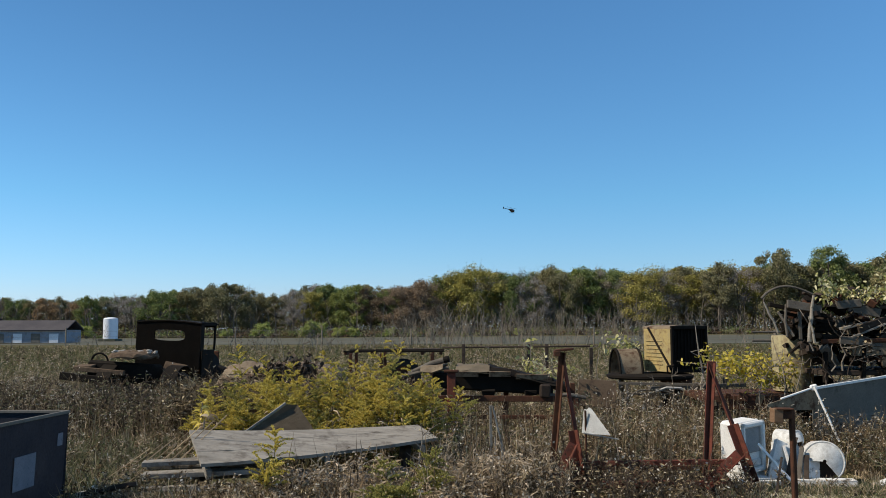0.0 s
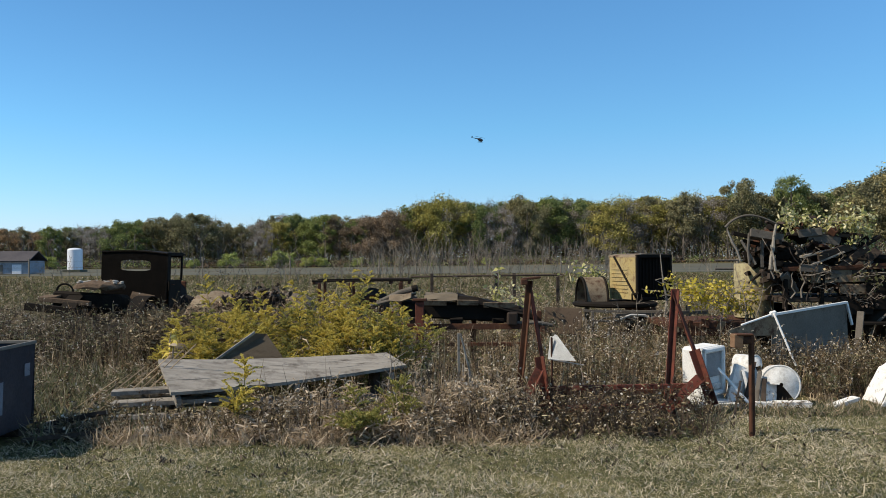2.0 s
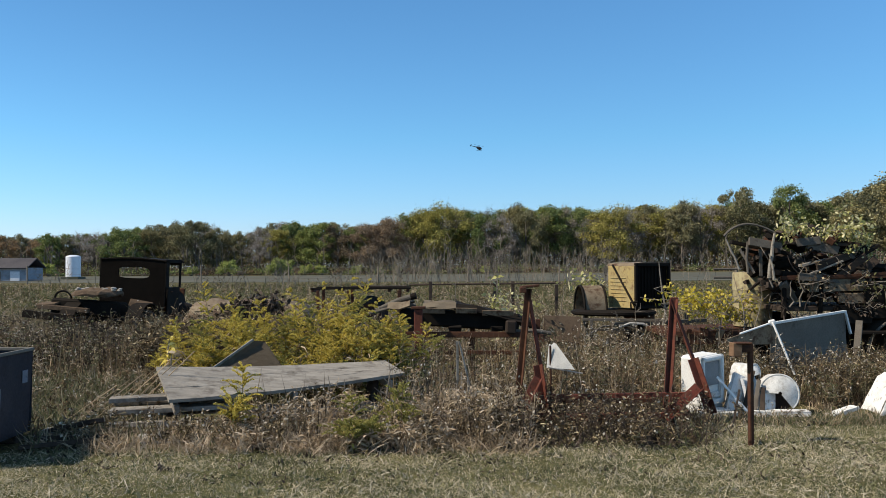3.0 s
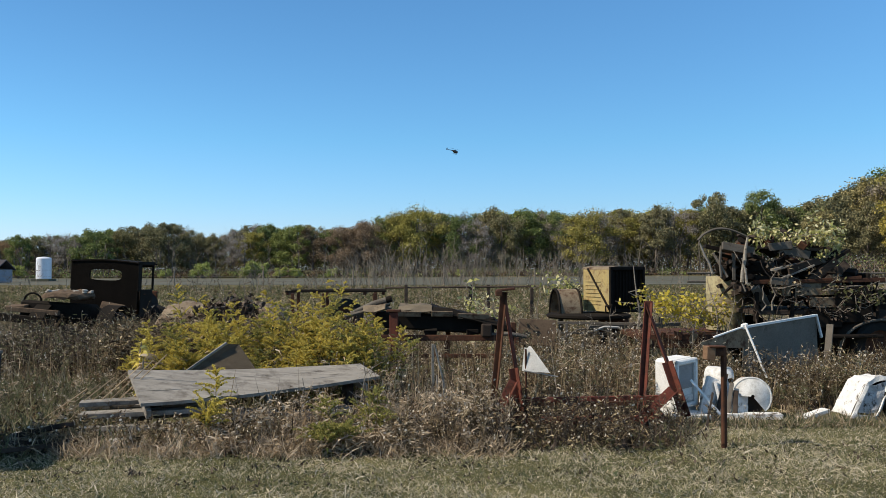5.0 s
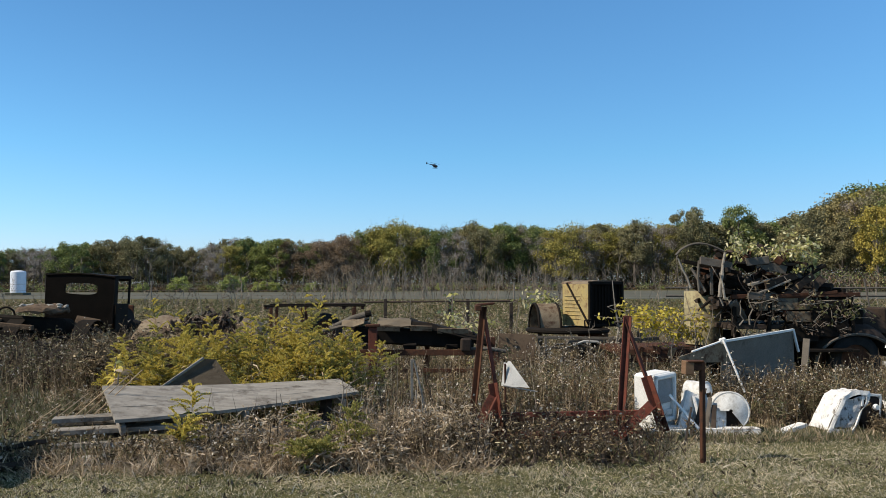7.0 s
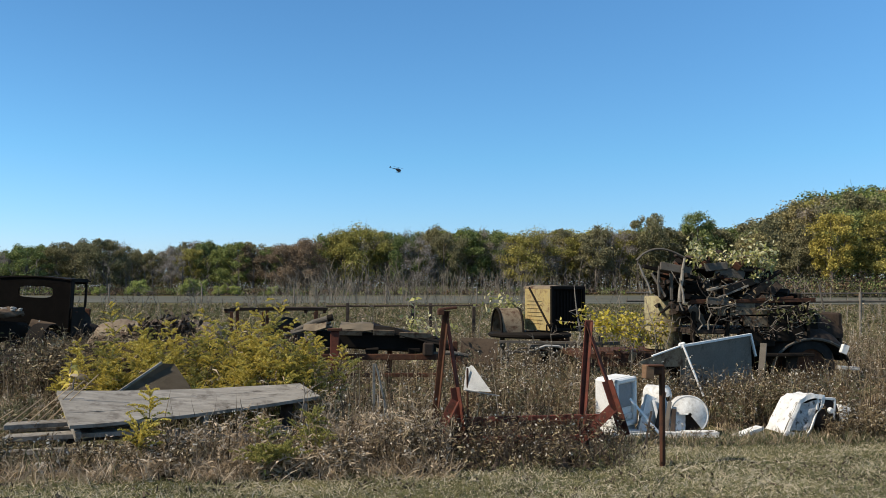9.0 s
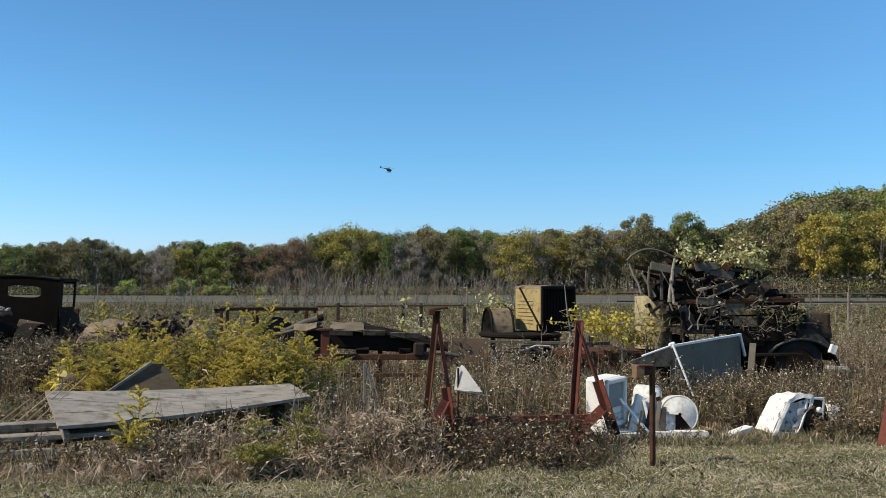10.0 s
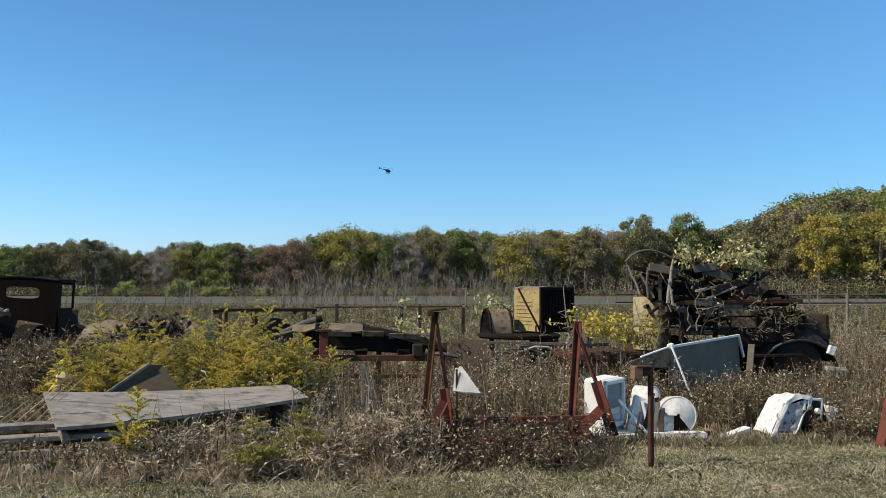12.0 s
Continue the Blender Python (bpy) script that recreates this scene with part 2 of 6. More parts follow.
# ---- mesh helpers ----
def link_mesh(name, me, material, parent=None, label="", kind=""):
    for mm in (material if isinstance(material, (list, tuple)) else [material]):
        me.materials.append(mm)
    ob = new(name, me)
    if parent:
        ob.parent = parent
    tagged(ob, label, kind=kind)
    return ob


def part(name, bm, material, parent=None, label=""):
    """Links a bmesh as one mesh object under a thing or a part."""
    me = bpy.data.meshes.new(name)
    bmesh.ops.recalc_face_normals(bm, faces=bm.faces)
    bm.to_mesh(me)
    bm.free()
    return link_mesh(name, me, material, parent, label)


def thing(name, m, label, category, group=""):
    ob = new(name)
    ob.empty_display_size = 0.2
    ob.matrix_world = m
    return tagged(ob, label, category, group)


def smooth(ob, angle=40):
    ob.data.shade_smooth()
    ob.data.set_sharp_from_angle(angle=radians(angle))
    return ob


def box(size, at=(0, 0, 0), rot=(0, 0, 0), bevel=0.006, bm=None, wobble=0.0):
    """A bevelled box centred at a place; added to bm when one is given."""
    b = bmesh.new()
    bmesh.ops.create_cube(b, size=1.0)
    bmesh.ops.scale(b, vec=size, verts=b.verts)
    if wobble:
        for v in b.verts:
            v.co += Vector((random.uniform(-1, 1), random.uniform(-1, 1), random.uniform(-1, 1))) * wobble
    if bevel:
        bmesh.ops.bevel(b, geom=b.edges[:], offset=min(bevel, min(size) * 0.3), segments=1, affect='EDGES')
    bmesh.ops.transform(b, matrix=pose(*at, *rot), verts=b.verts)
    return joined(bm, b)


def joined(bm, b):
    if bm is None:
        return b
    me = bpy.data.meshes.new("tmp")
    b.to_mesh(me)
    b.free()
    bm.from_mesh(me)
    bpy.data.meshes.remove(me)
    return bm


def tube(points, radii, sides=8, bm=None, cap=True):
    """A round bar or limb along a line of points, with a radius at each."""
    b = bm or bmesh.new()
    pts = [Vector(p) for p in points]
    if isinstance(radii, (int, float)):
        radii = [radii] * len(pts)
    rings, side = [], None
    for i, p in enumerate(pts):
        d = (pts[min(i + 1, len(pts) - 1)] - pts[max(i - 1, 0)]).normalized()
        if side is None:
            side = d.orthogonal().normalized()
        side = (side - d * side.dot(d)).normalized()
        up = d.cross(side)
        rings.append([b.verts.new(p + (side * math.cos(a) + up * math.sin(a)) * radii[i])
                      for a in (2 * math.pi * k / sides for k in range(sides))])
    for r0, r1 in zip(rings, rings[1:]):
        for k in range(sides):
            b.faces.new((r0[k], r0[(k + 1) % sides], r1[(k + 1) % sides], r1[k]))
    if cap:
        b.faces.new(rings[0][::-1])
        b.faces.new(rings[-1])
    return b


def bar(p, q, w, h, bm=None, bevel=0.004):
    """A rectangular bar from p to q, w wide and h high."""
    p, q = Vector(p), Vector(q)
    d = q - p
    b = box((w, h, d.length), bevel=bevel)
    turn = d.to_track_quat('Z', 'Y').to_matrix().to_4x4()
    bmesh.ops.transform(b, matrix=Matrix.Translation((p + q) / 2) @ turn, verts=b.verts)
    return joined(bm, b)


def angle_iron(p, q, w, t=0.012, turn_by=0.0, bm=None):
    """An L-shaped steel bar from p to q with flanges w wide."""
    p, q = Vector(p), Vector(q)
    d = q - p
    b = box((w, t, d.length), (w / 2, 0, 0), bevel=0.002)
    box((t, w, d.length), (0, w / 2, 0), bevel=0.002, bm=b)
    m = Matrix.Translation((p + q) / 2) @ d.to_track_quat('Z', 'Y').to_matrix().to_4x4() @ pose(0, 0, 0, 0, 0, turn_by)
    bmesh.ops.transform(b, matrix=m, verts=b.verts)
    return joined(bm, b)


def sheet(grid, thick):
    """A curved sheet of metal from rows of points, given thickness along its normals."""
    b = bmesh.new()
    rows = [[b.verts.new(p) for p in row] for row in grid]
    for r0, r1 in zip(rows, rows[1:]):
        for k in range(len(r0) - 1):
            b.faces.new((r0[k], r0[k + 1], r1[k + 1], r1[k]))
    bmesh.ops.recalc_face_normals(b, faces=b.faces)
    bmesh.ops.solidify(b, geom=b.faces[:], thickness=thick)
    return b


def lathe(profile, sides=24):
    """A turned shape about z from (radius, height) pairs."""
    b = bmesh.new()
    rings = [[b.verts.new((r * math.cos(2 * math.pi * k / sides), r * math.sin(2 * math.pi * k / sides), z)) for k in range(sides)]
             for r, z in profile]
    for r0, r1 in zip(rings, rings[1:]):
        for k in range(sides):
            b.faces.new((r0[k], r0[(k + 1) % sides], r1[(k + 1) % sides], r1[k]))
    b.faces.new(rings[0][::-1])
    b.faces.new(rings[-1])
    return b


# ---- plants as bundles of blades ----
rng = np.random.default_rng(7)


class Blades:
    """Collects tapered, bent blades (stalks, leaves, plumes) and turns them into one mesh."""

    def __init__(self):
        self.co, self.mat = [], []

    def add(self, base, way, length, width, droop, slot, fat=0.5):
        """base, way: n x 3; length, width, droop: n. Each blade: two wide rows and a point."""
        n = len(base)
        way = way / np.linalg.norm(way, axis=1, keepdims=True)
        side = np.cross(way, rng.normal(size=(n, 3)))
        side /= np.linalg.norm(side, axis=1, keepdims=True) + 1e-9
        L, w = np.reshape(length * np.ones(n), (n, 1)), np.reshape(width * np.ones(n), (n, 1))
        dr = np.reshape(droop * np.ones(n), (n, 1)) * L * np.array([[0, 0, -1.0]])
        mid = base + way * L * fat + dr * 0.25
        tip = base + way * L + dr
        self.co.append(np.stack([base - side * w * 0.35, base + side * w * 0.35, mid + side * w * 0.5, mid - side * w * 0.5, tip], 1))
        self.mat.append(np.full(n, slot, dtype=np.int32))
        return tip

    def mesh(self, name):
        co = np.concatenate(self.co)
        slot = np.concatenate(self.mat)
        n = len(co)
        me = bpy.data.meshes.new(name)
        me.vertices.add(n * 5)
        me.vertices.foreach_set("co", co.reshape(-1))
        me.loops.add(n * 7)
        me.polygons.add(n * 2)
        first = (np.arange(n) * 5)[:, None]
        me.loops.foreach_set("vertex_index", (first + np.array([[0, 1, 2, 3, 3, 2, 4]])).reshape(-1).astype(np.int32))
        starts = (np.arange(n) * 7)[:, None] + np.array([[0, 4]])
        me.polygons.foreach_set("loop_start", starts.reshape(-1).astype(np.int32))
        me.polygons.foreach_set("material_index", np.repeat(slot, 2))
        me.update(calc_edges=True)
        me.validate()
        return me


def scatter(n, spread_z=0.5):
    """n random ways, leaning upward."""
    v = rng.normal(size=(n, 3))
    v[:, 2] = np.abs(v[:, 2]) * spread_z + 0.15
    return v / np.linalg.norm(v, axis=1, keepdims=True)


def rise(x, y):
    """Height of the ground."""
    far = np.clip((y - 60) / 140, 0, 1)
    return 0.04 * np.sin(x * 0.9 + 1) * np.sin(y * 0.7) * np.clip((y - 5) / 6, 0, 1) * np.clip((70 - y) / 40, 0, 1) + 0.5 * far * np.clip(x / 80, -0.5, 1)


def weeds(bl, x, y, height, slot_stem, slot_leaf, leaves=14, leaf=0.06, leafw=0.018, stemw=0.006, branch=4, fluff=None, lean=0.16, fluff_n=5):
    """Upright weeds with side twigs, small leaves and seed heads."""
    n = len(x)
    base = np.stack([x, y, rise(x, y) - 0.01], 1)
    way = np.stack([rng.normal(0, lean, n), rng.normal(0, lean, n), np.ones(n)], 1)
    tip = bl.add(base, way, height, stemw, 0.05 * rng.random(n), slot_stem, 0.45)
    k = np.repeat(np.arange(n), branch)
    f = rng.uniform(0.35, 0.9, len(k))[:, None]
    b0 = base[k] + (tip[k] - base[k]) * f
    bw = scatter(len(k), 1.0)
    bw[:, 2] += 0.5
    bt = bl.add(b0, bw, height[k] * rng.uniform(0.18, 0.42, len(k)), stemw * 0.7, 0.05, slot_stem)
    k2 = np.repeat(np.arange(n), leaves)
    f = rng.uniform(0.1, 1.0, len(k2))[:, None]
    pick = rng.integers(0, branch, len(k2)) + k2 * branch
    on_branch = rng.random(len(k2)) < 0.6
    p = np.where(on_branch[:, None], b0[pick] + (bt[pick] - b0[pick]) * f, base[k2] + (tip[k2] - base[k2]) * f)
    bl.add(p, scatter(len(k2), 0.5), leaf * rng.uniform(0.5, 1.4, len(k2)), leafw * rng.uniform(0.6, 1.3, len(k2)), rng.uniform(0, 0.7, len(k2)), slot_leaf)
    if fluff is not None:
        k3 = np.repeat(np.arange(n), fluff_n)
        pick = rng.integers(0, branch, len(k3)) + k3 * branch
        bl.add(bt[pick] + rng.normal(0, 0.008, (len(k3), 3)), rng.normal(size=(len(k3), 3)), rng.uniform(0.015, 0.035, len(k3)), rng.uniform(0.012, 0.024, len(k3)), 0.0, fluff)


def tussocks(bl, x, y, height, slot, blades=10, width=0.008, spread=0.06, lean=0.45):
    """Clumps of grass."""
    k = np.repeat(np.arange(len(x)), blades)
    n = len(k)
    px, py = x[k] + rng.normal(0, spread, n), y[k] + rng.normal(0, spread, n)
    base = np.stack([px, py, rise(px, py) - 0.01], 1)
    way = np.stack([rng.normal(0, lean, n), rng.normal(0, lean, n), np.ones(n)], 1)
    bl.add(base, way, height[k] * rng.uniform(0.5, 1.2, n), width * rng.uniform(0.6, 1.4, n), rng.uniform(0.0, 0.6, n), slot)


# ---- ground: one sheet to the horizon ----
def build_ground():
    xs = sorted(set([-2500, -1200, -600, -300, -200] + list(range(-150, 151, 5)) + [200, 300, 600, 1200, 2500] + [v * 0.5 for v in range(-36, 37)]))
    ys = sorted(set([-600, -200, -60, -20, -8] + [v * 0.4 for v in range(0, 66)] + list(range(27, 80, 3)) + list(range(80, 260, 12)) + [300, 450, 800, 1500, 2600]))
    co = [(x, y, float(rise(x, y)) if y > 0 else 0.0) for y in ys for x in xs]
    w = len(xs)
    faces = [(j * w + i, j * w + i + 1, (j + 1) * w + i + 1, (j + 1) * w + i) for j in range(len(ys) - 1) for i in range(w - 1)]
    me = bpy.data.meshes.new("ground")
    me.from_pydata(co, [], faces)
    me.shade_smooth()
    return tagged(link_mesh("ground", me, M_ground), "dry autumn field of earth and cropped yellow-green grass", "ground", kind="structure")


build_ground()


def build_track():
    """The pale close-cut strip across the far field."""
    b = bmesh.new()
    rows = []
    for i in range(41):
        x = -150 + i * 7.5
        y = 118 - 0.08 * x
        rows.append([(x, y + o, float(rise(x, y + o)) + 0.03) for o in (-26, -8, 10, 28, 46, 56)])
    b = sheet(rows, 0.02)
    tagged(part("road", b, M_gravel), "pale grey-green close-cut airstrip across the far field", "airstrip", kind="structure")


build_track()


# ---- the wood along the far edge of the field ----
def crown_blades(clumps, leaves, size):
    """Leaves in uneven clumps; clumps: (centre, radius)."""
    bl = Blades()
    for c, r in clumps:
        n = int(leaves * (0.6 + 0.8 * rng.random()))
        v = rng.normal(size=(n, 3))
        v /= np.linalg.norm(v, axis=1, keepdims=True)
        p = np.array(c) + v * r * (rng.random((n, 1)) ** 0.62) * np.array([1, 1, 0.8])
        bl.add(p, rng.normal(size=(n, 3)), size * rng.uniform(0.6, 1.4, n), size * rng.uniform(0.5, 1.0, n), 0.2, 0)
    return bl


def make_tree(leaf, height, width, low, lobes, leaves, size, bare=False, name="tree", label=""):
    """A tapered trunk with limbs that end in billowing lobes of leaves; the crown starts at the fraction low of the height."""
    root = thing(name, pose(0, 0, 0), label, "tree")
    b = bmesh.new()
    lean = random.uniform(-0.04, 0.04) * height
    trunk = [(lean * f + random.uniform(-.1, .1), random.uniform(-.1, .1), height * f * 0.9 - 0.2) for f in (0, 0.15, 0.35, 0.6, 0.85, 1.0)]
    r0 = height * 0.016
    tube(trunk, [r0 * 1.4, r0, r0 * .85, r0 * .6, r0 * .3, r0 * .1], 7, b)
    clumps = []
    middle_z, half_z = height * (1 + low) / 2, height * (1 - low) / 2
    for i in range(lobes):
        up = -0.75 + 1.7 * (i + random.random()) / lobes
        a = 2.4 * i + random.uniform(-.5, .5)
        out = math.sqrt(max(0.0, 1 - min(1, abs(up)) ** 2)) * random.uniform(0.45, 0.8)
        c = Vector((math.cos(a) * out * width / 2 + lean, math.sin(a) * out * width / 2, middle_z + up * 0.84 * half_z))
        r = width * random.uniform(0.13, 0.2)
        for _ in range(5):
            off = Vector((random.gauss(0, 1), random.gauss(0, 1), abs(random.gauss(0, 0.7)) - 0.15)).normalized() * r * random.uniform(0.3, 0.9)
            clumps.append((c + off, r * random.uniform(0.5, 0.95)))
        s = Vector((lean * 0.6, 0, max(height * low * 0.7, c.z * random.uniform(0.45, 0.7))))
        m = (s + c) / 2 + Vector((0, 0, 0.03 * height))
        tube([s, m, c], [r0 * .4, r0 * .25, r0 * .08], 5, b, cap=False)
        for _ in range(14 if bare else 3):
            e = c + Vector((random.uniform(-1, 1), random.uniform(-1, 1), random.uniform(-0.2, 1.2))) * r * 1.25
            tube([m.lerp(c, random.uniform(.4, 1)), e], [r0 * .12, r0 * .04], 3, b, cap=False)
    part("trunk", b, M_bark, root)
    me = crown_blades(clumps, leaves, size).mesh("crown")
    link_mesh("crown", me, TREE_LEAVES[leaf], root)
    return root


TREE_LABELS = {
    "green": "broad deciduous tree in dull green leaf at field edge",
    "olive": "deciduous tree with olive-brown autumn leaves at field edge",
    "yellow": "deciduous tree turning yellow-green at the field edge",
    "russet": "deciduous tree with rusty brown autumn leaves",
    "grey": "nearly bare grey-brown deciduous tree with thin twigs",
}
random.seed(11)
TREE_STOCK = {}
for leaf_kind in TREE_LABELS:
    TREE_STOCK[leaf_kind] = [make_tree(leaf_kind, 15.0, 10.0 + 1.8 * k, 0.12 - 0.1 * k, 17, 60 if leaf_kind == "grey" else 165, 0.27 if leaf_kind != "grey" else 0.2,
                                       leaf_kind == "grey", "tree", TREE_LABELS[leaf_kind]) for k in range(2)]
# where the wood's top stands: sideways slope, upward slope
SKYLINE = [(-0.70, 0.037), (-0.525, 0.037), (-0.45, 0.04), (-0.39, 0.046), (-0.35, 0.047), (-0.295, 0.053), (-0.25, 0.043), (-0.195, 0.051), (-0.155, 0.054),
           (-0.11, 0.049), (-0.055, 0.056), (-0.01, 0.068), (0.03, 0.063), (0.08, 0.066), (0.12, 0.068), (0.17, 0.066), (0.225, 0.068), (0.265, 0.069),
           (0.30, 0.070), (0.346, 0.071), (0.375, 0.068), (0.41, 0.071), (0.44, 0.072), (0.475, 0.078), (0.52, 0.096), (0.60, 0.124), (0.85, 0.135)]


def skyline(s):
    return 1.01 * float(np.interp(s, [p[0] for p in SKYLINE], [p[1] for p in SKYLINE]))


def plant_tree(leaf_kind, k, x, y, h, w=1.0):
    src = TREE_STOCK[leaf_kind][k]
    s = h / 14.6
    return src, pose(x, y, float(rise(x, y)), 0, 0, random.uniform(0, 360)) @ Matrix.Diagonal((s * w, s * w, s, 1))


def tree_mix(s, y):
    """Which leaf stands where along the wood."""
    r = random.random()
    for lo, hi, main in ((-0.41, -0.36, "green"), (-0.35, -0.29, "olive"), (-0.215, -0.19, "yellow"), (-0.185, -0.14, "green"), (-0.125, -0.055, "russet"),
                         (-0.04, 0.03, "yellow"), (0.04, 0.09, "grey"), (0.10, 0.17, "green"), (0.18, 0.28, "yellow"), (0.29, 0.33, "grey")):
        if lo < s < hi and r < 0.62:
            return main
    return random.choice(["olive", "olive", "green", "green", "grey", "russet"] if s < 0 else ["olive", "olive", "green", "yellow", "grey"])


used_stock = set()


def put_tree(leaf_kind, x, y, h, w=1.0):
    k = random.randrange(2)
    src, m = plant_tree(leaf_kind, k, x, y, h, w)
    if (leaf_kind, k) not in used_stock:
        used_stock.add((leaf_kind, k))
        src.matrix_world = m
        return src
    loc, q, sc = m.decompose()
    ob = copy_thing(src, Matrix.LocRotScale(loc, q, None))
    ob.scale = sc
    return ob


random.seed(23)
s = -0.66
while s < 0.50:
    depth = 200 + random.uniform(-7, 9)
    top = EYE + skyline(s) * depth
    put_tree(tree_mix(s, depth), s * depth, depth, top * random.uniform(0.88, 1.05), random.uniform(0.85, 1.25))
    s += random.uniform(0.014, 0.022)
s = -0.68
while s < 0.72:
    depth = 226 + random.uniform(-8, 8)
    top = EYE + skyline(s) * depth
    put_tree(tree_mix(s, depth), s * depth, depth, top * random.uniform(0.92, 1.03), random.uniform(1.0, 1.4))
    s += random.uniform(0.014, 0.022)
# the nearer wooded edge at the side
s = 0.49
while s < 0.80:
    for depth, cut in ((150, 0.78), (163, 1.0)):
        d = depth + random.uniform(-6, 6)
        top = EYE + skyline(s) * d * cut
        put_tree(random.choice(["green", "green", "olive", "yellow"]) if cut < 1 else random.choice(["grey", "olive", "grey", "green"]),
                 s * d + random.uniform(-2, 2), d, top * random.uniform(0.9, 1.04), random.uniform(0.9, 1.2))
    s += random.uniform(0.032, 0.045)
# two rounded trees standing above the line
for s, h in ((0.346, 19.0), (0.41, 19.4)):
    put_tree("olive" if s < 0.4 else "green", s * 196, 196, h, 0.8)
for key in [(a, k) for a in TREE_STOCK for k in range(2) if (a, k) not in used_stock]:
    TREE_STOCK[key[0]][key[1]].matrix_world = plant_tree(key[0], key[1], random.uniform(-90, 90), 232, 11)[1]


def build_undergrowth():
    """Shrubs and saplings that fill the foot of the wood."""
    bl = Blades()
    n = 2300
    sx = rng.uniform(-0.68, 0.82, n)
    deep = np.arange(n) >= 1300
    d = np.where(sx > 0.5, rng.uniform(140, 152, n), rng.uniform(186, 205, n)) + deep * rng.uniform(16, 34, n)
    hh = np.where(deep, rng.uniform(3.5, 7.5, n), rng.uniform(0.6, 2.2, n)) * np.where((sx > 0.48) & ~deep, 2.2, 1.0)
    for i in range(n):
        m = 80 if hh[i] < 3.5 else 130
        v = rng.normal(size=(m, 3)) * np.array([1.3, 1.3, 0.5]) * hh[i] * 0.38
        p = v + np.array([sx[i] * d[i], d[i], float(rise(sx[i] * d[i], d[i])) + hh[i] * 0.5])
        p[:, 2] = np.maximum(p[:, 2], 0.1)
        bl.add(p, rng.normal(size=(m, 3)), rng.uniform(0.18, 0.42, m), rng.uniform(0.14, 0.3, m), 0.2, int(rng.integers(0, 4)))
    tagged(link_mesh("undergrowth", bl.mesh("undergrowth"), [TREE_LEAVES["olive"], TREE_LEAVES["green"], M_litter_shade, M_russet]),
           "tangled shrubs and low branches along the wood's foot", "shrubs", kind="stuff")


build_undergrowth()


def build_bush():
    root = thing("bush", pose(0, 0, 0), "rounded light green bush at the wood's foot", "bush", "bushes along the wood")
    b = bmesh.new()
    clumps = []
    for i in range(12):
        a = i * 2.4
        c = Vector((math.cos(a) * random.uniform(.4, 1.9), math.sin(a) * random.uniform(.4, 1.6), random.uniform(0.5, 2.6)))
        tube([(0, 0, -0.1), c * 0.5, c], [0.07, 0.045, 0.02], 5, b, cap=False)
        clumps.append((c, random.uniform(0.55, 0.95)))
    part("trunk", b, M_bark, root)
    link_mesh("crown", crown_blades(clumps, 240, 0.22).mesh("crown"), TREE_LEAVES["bush"], root)
    return root


bush = build_bush()
bush_spots = ((-0.2, 178, 1.25), (-0.165, 180, 0.8), (-0.19, 181, 1.1), (-0.255, 180, 1.15), (-0.145, 181, 0.75), (-0.335, 180, 0.9), (-0.47, 179, 1.0), (-0.51, 180, 0.9),
              (-0.30, 182, 0.7), (-0.105, 182, 0.7), (0.21, 182, 0.8), (0.05, 183, 0.6))
for i, (s, d, k) in enumerate(bush_spots):
    m = pose(s * d, d, float(rise(s * d, d)), 0, 0, 50 * i) @ Matrix.Diagonal((k, k, k, 1))
    if i == 0:
        bush.matrix_world = m
    else:
        ob = copy_thing(bush, pose(s * d, d, float(rise(s * d, d)), 0, 0, 50 * i))
        ob.scale = (k * 1.1, k, k)


def build_saplings():
    """Bare grey brush standing out in the field before the wood."""
    bl = Blades()
    # thin grey trunks along the wood's foot
    sx = rng.uniform(-0.66, 0.5, 300)
    d = rng.uniform(186, 200, 300)
    weeds(bl, sx * d, d, rng.uniform(3.5, 9.0, 300), 2, 2, 4, 0.3, 0.08, 0.17, 6, None, 0.07)
    for cx, cy, n, w, h in ((-3, 72, 130, 5, 3.6), (4, 73, 90, 4, 3.4), (13, 74, 120, 6, 3.8), (-22, 66, 50, 10, 2.2), (26, 60, 110, 7, 3.0), (18, 34, 50, 5, 1.9), (-8, 58, 60, 6, 2.0)):
        x, y = cx + rng.normal(0, w * 0.5, n), cy + rng.normal(0, 3, n)
        weeds(bl, x, y, h * rng.uniform(0.4, 1.1, n), 0, 1, 6, 0.12, 0.05, 0.035, 7, None, 0.22)
    tagged(link_mesh("bare_brush", bl.mesh("bare_brush"), [M_twig, M_drybrown, M_bark]), "bare grey saplings and brush in the field", "brush", kind="stuff")


build_saplings()

# ---- grass and weeds ----
CLEAR = [(-6.2, 6.4, -3.95, 8.4), (-3.1, 8.7, -0.6, 10.3), (2.65, 9.2, 4.3, 10.3), (4.5, 9.0, 5.9, 10.1), (2.9, 15.6, 4.7, 17.6), (4.9, 12.8, 9.0, 16.2),
         (-9.3, 18.2, -5.8, 21.5), (-1.2, 13.3, 1.3, 15.2), (-5.2, 15.4, -2.5, 17.0), (4.0, 11.2, 6.2, 12.3), (2.4, 15.0, 4.9, 16.9)]


def field(n, y0, y1, left=-0.66, right=0.80):
    y = y0 + (y1 - y0) * rng.random(n) ** 0.8
    x = y * rng.uniform(left, right, n)
    ok = np.ones(n, bool)
    for a, b, c, d in CLEAR:
        ok &= ~((x > a) & (x < c) & (y > b) & (y < d))
    return x[ok], y[ok]


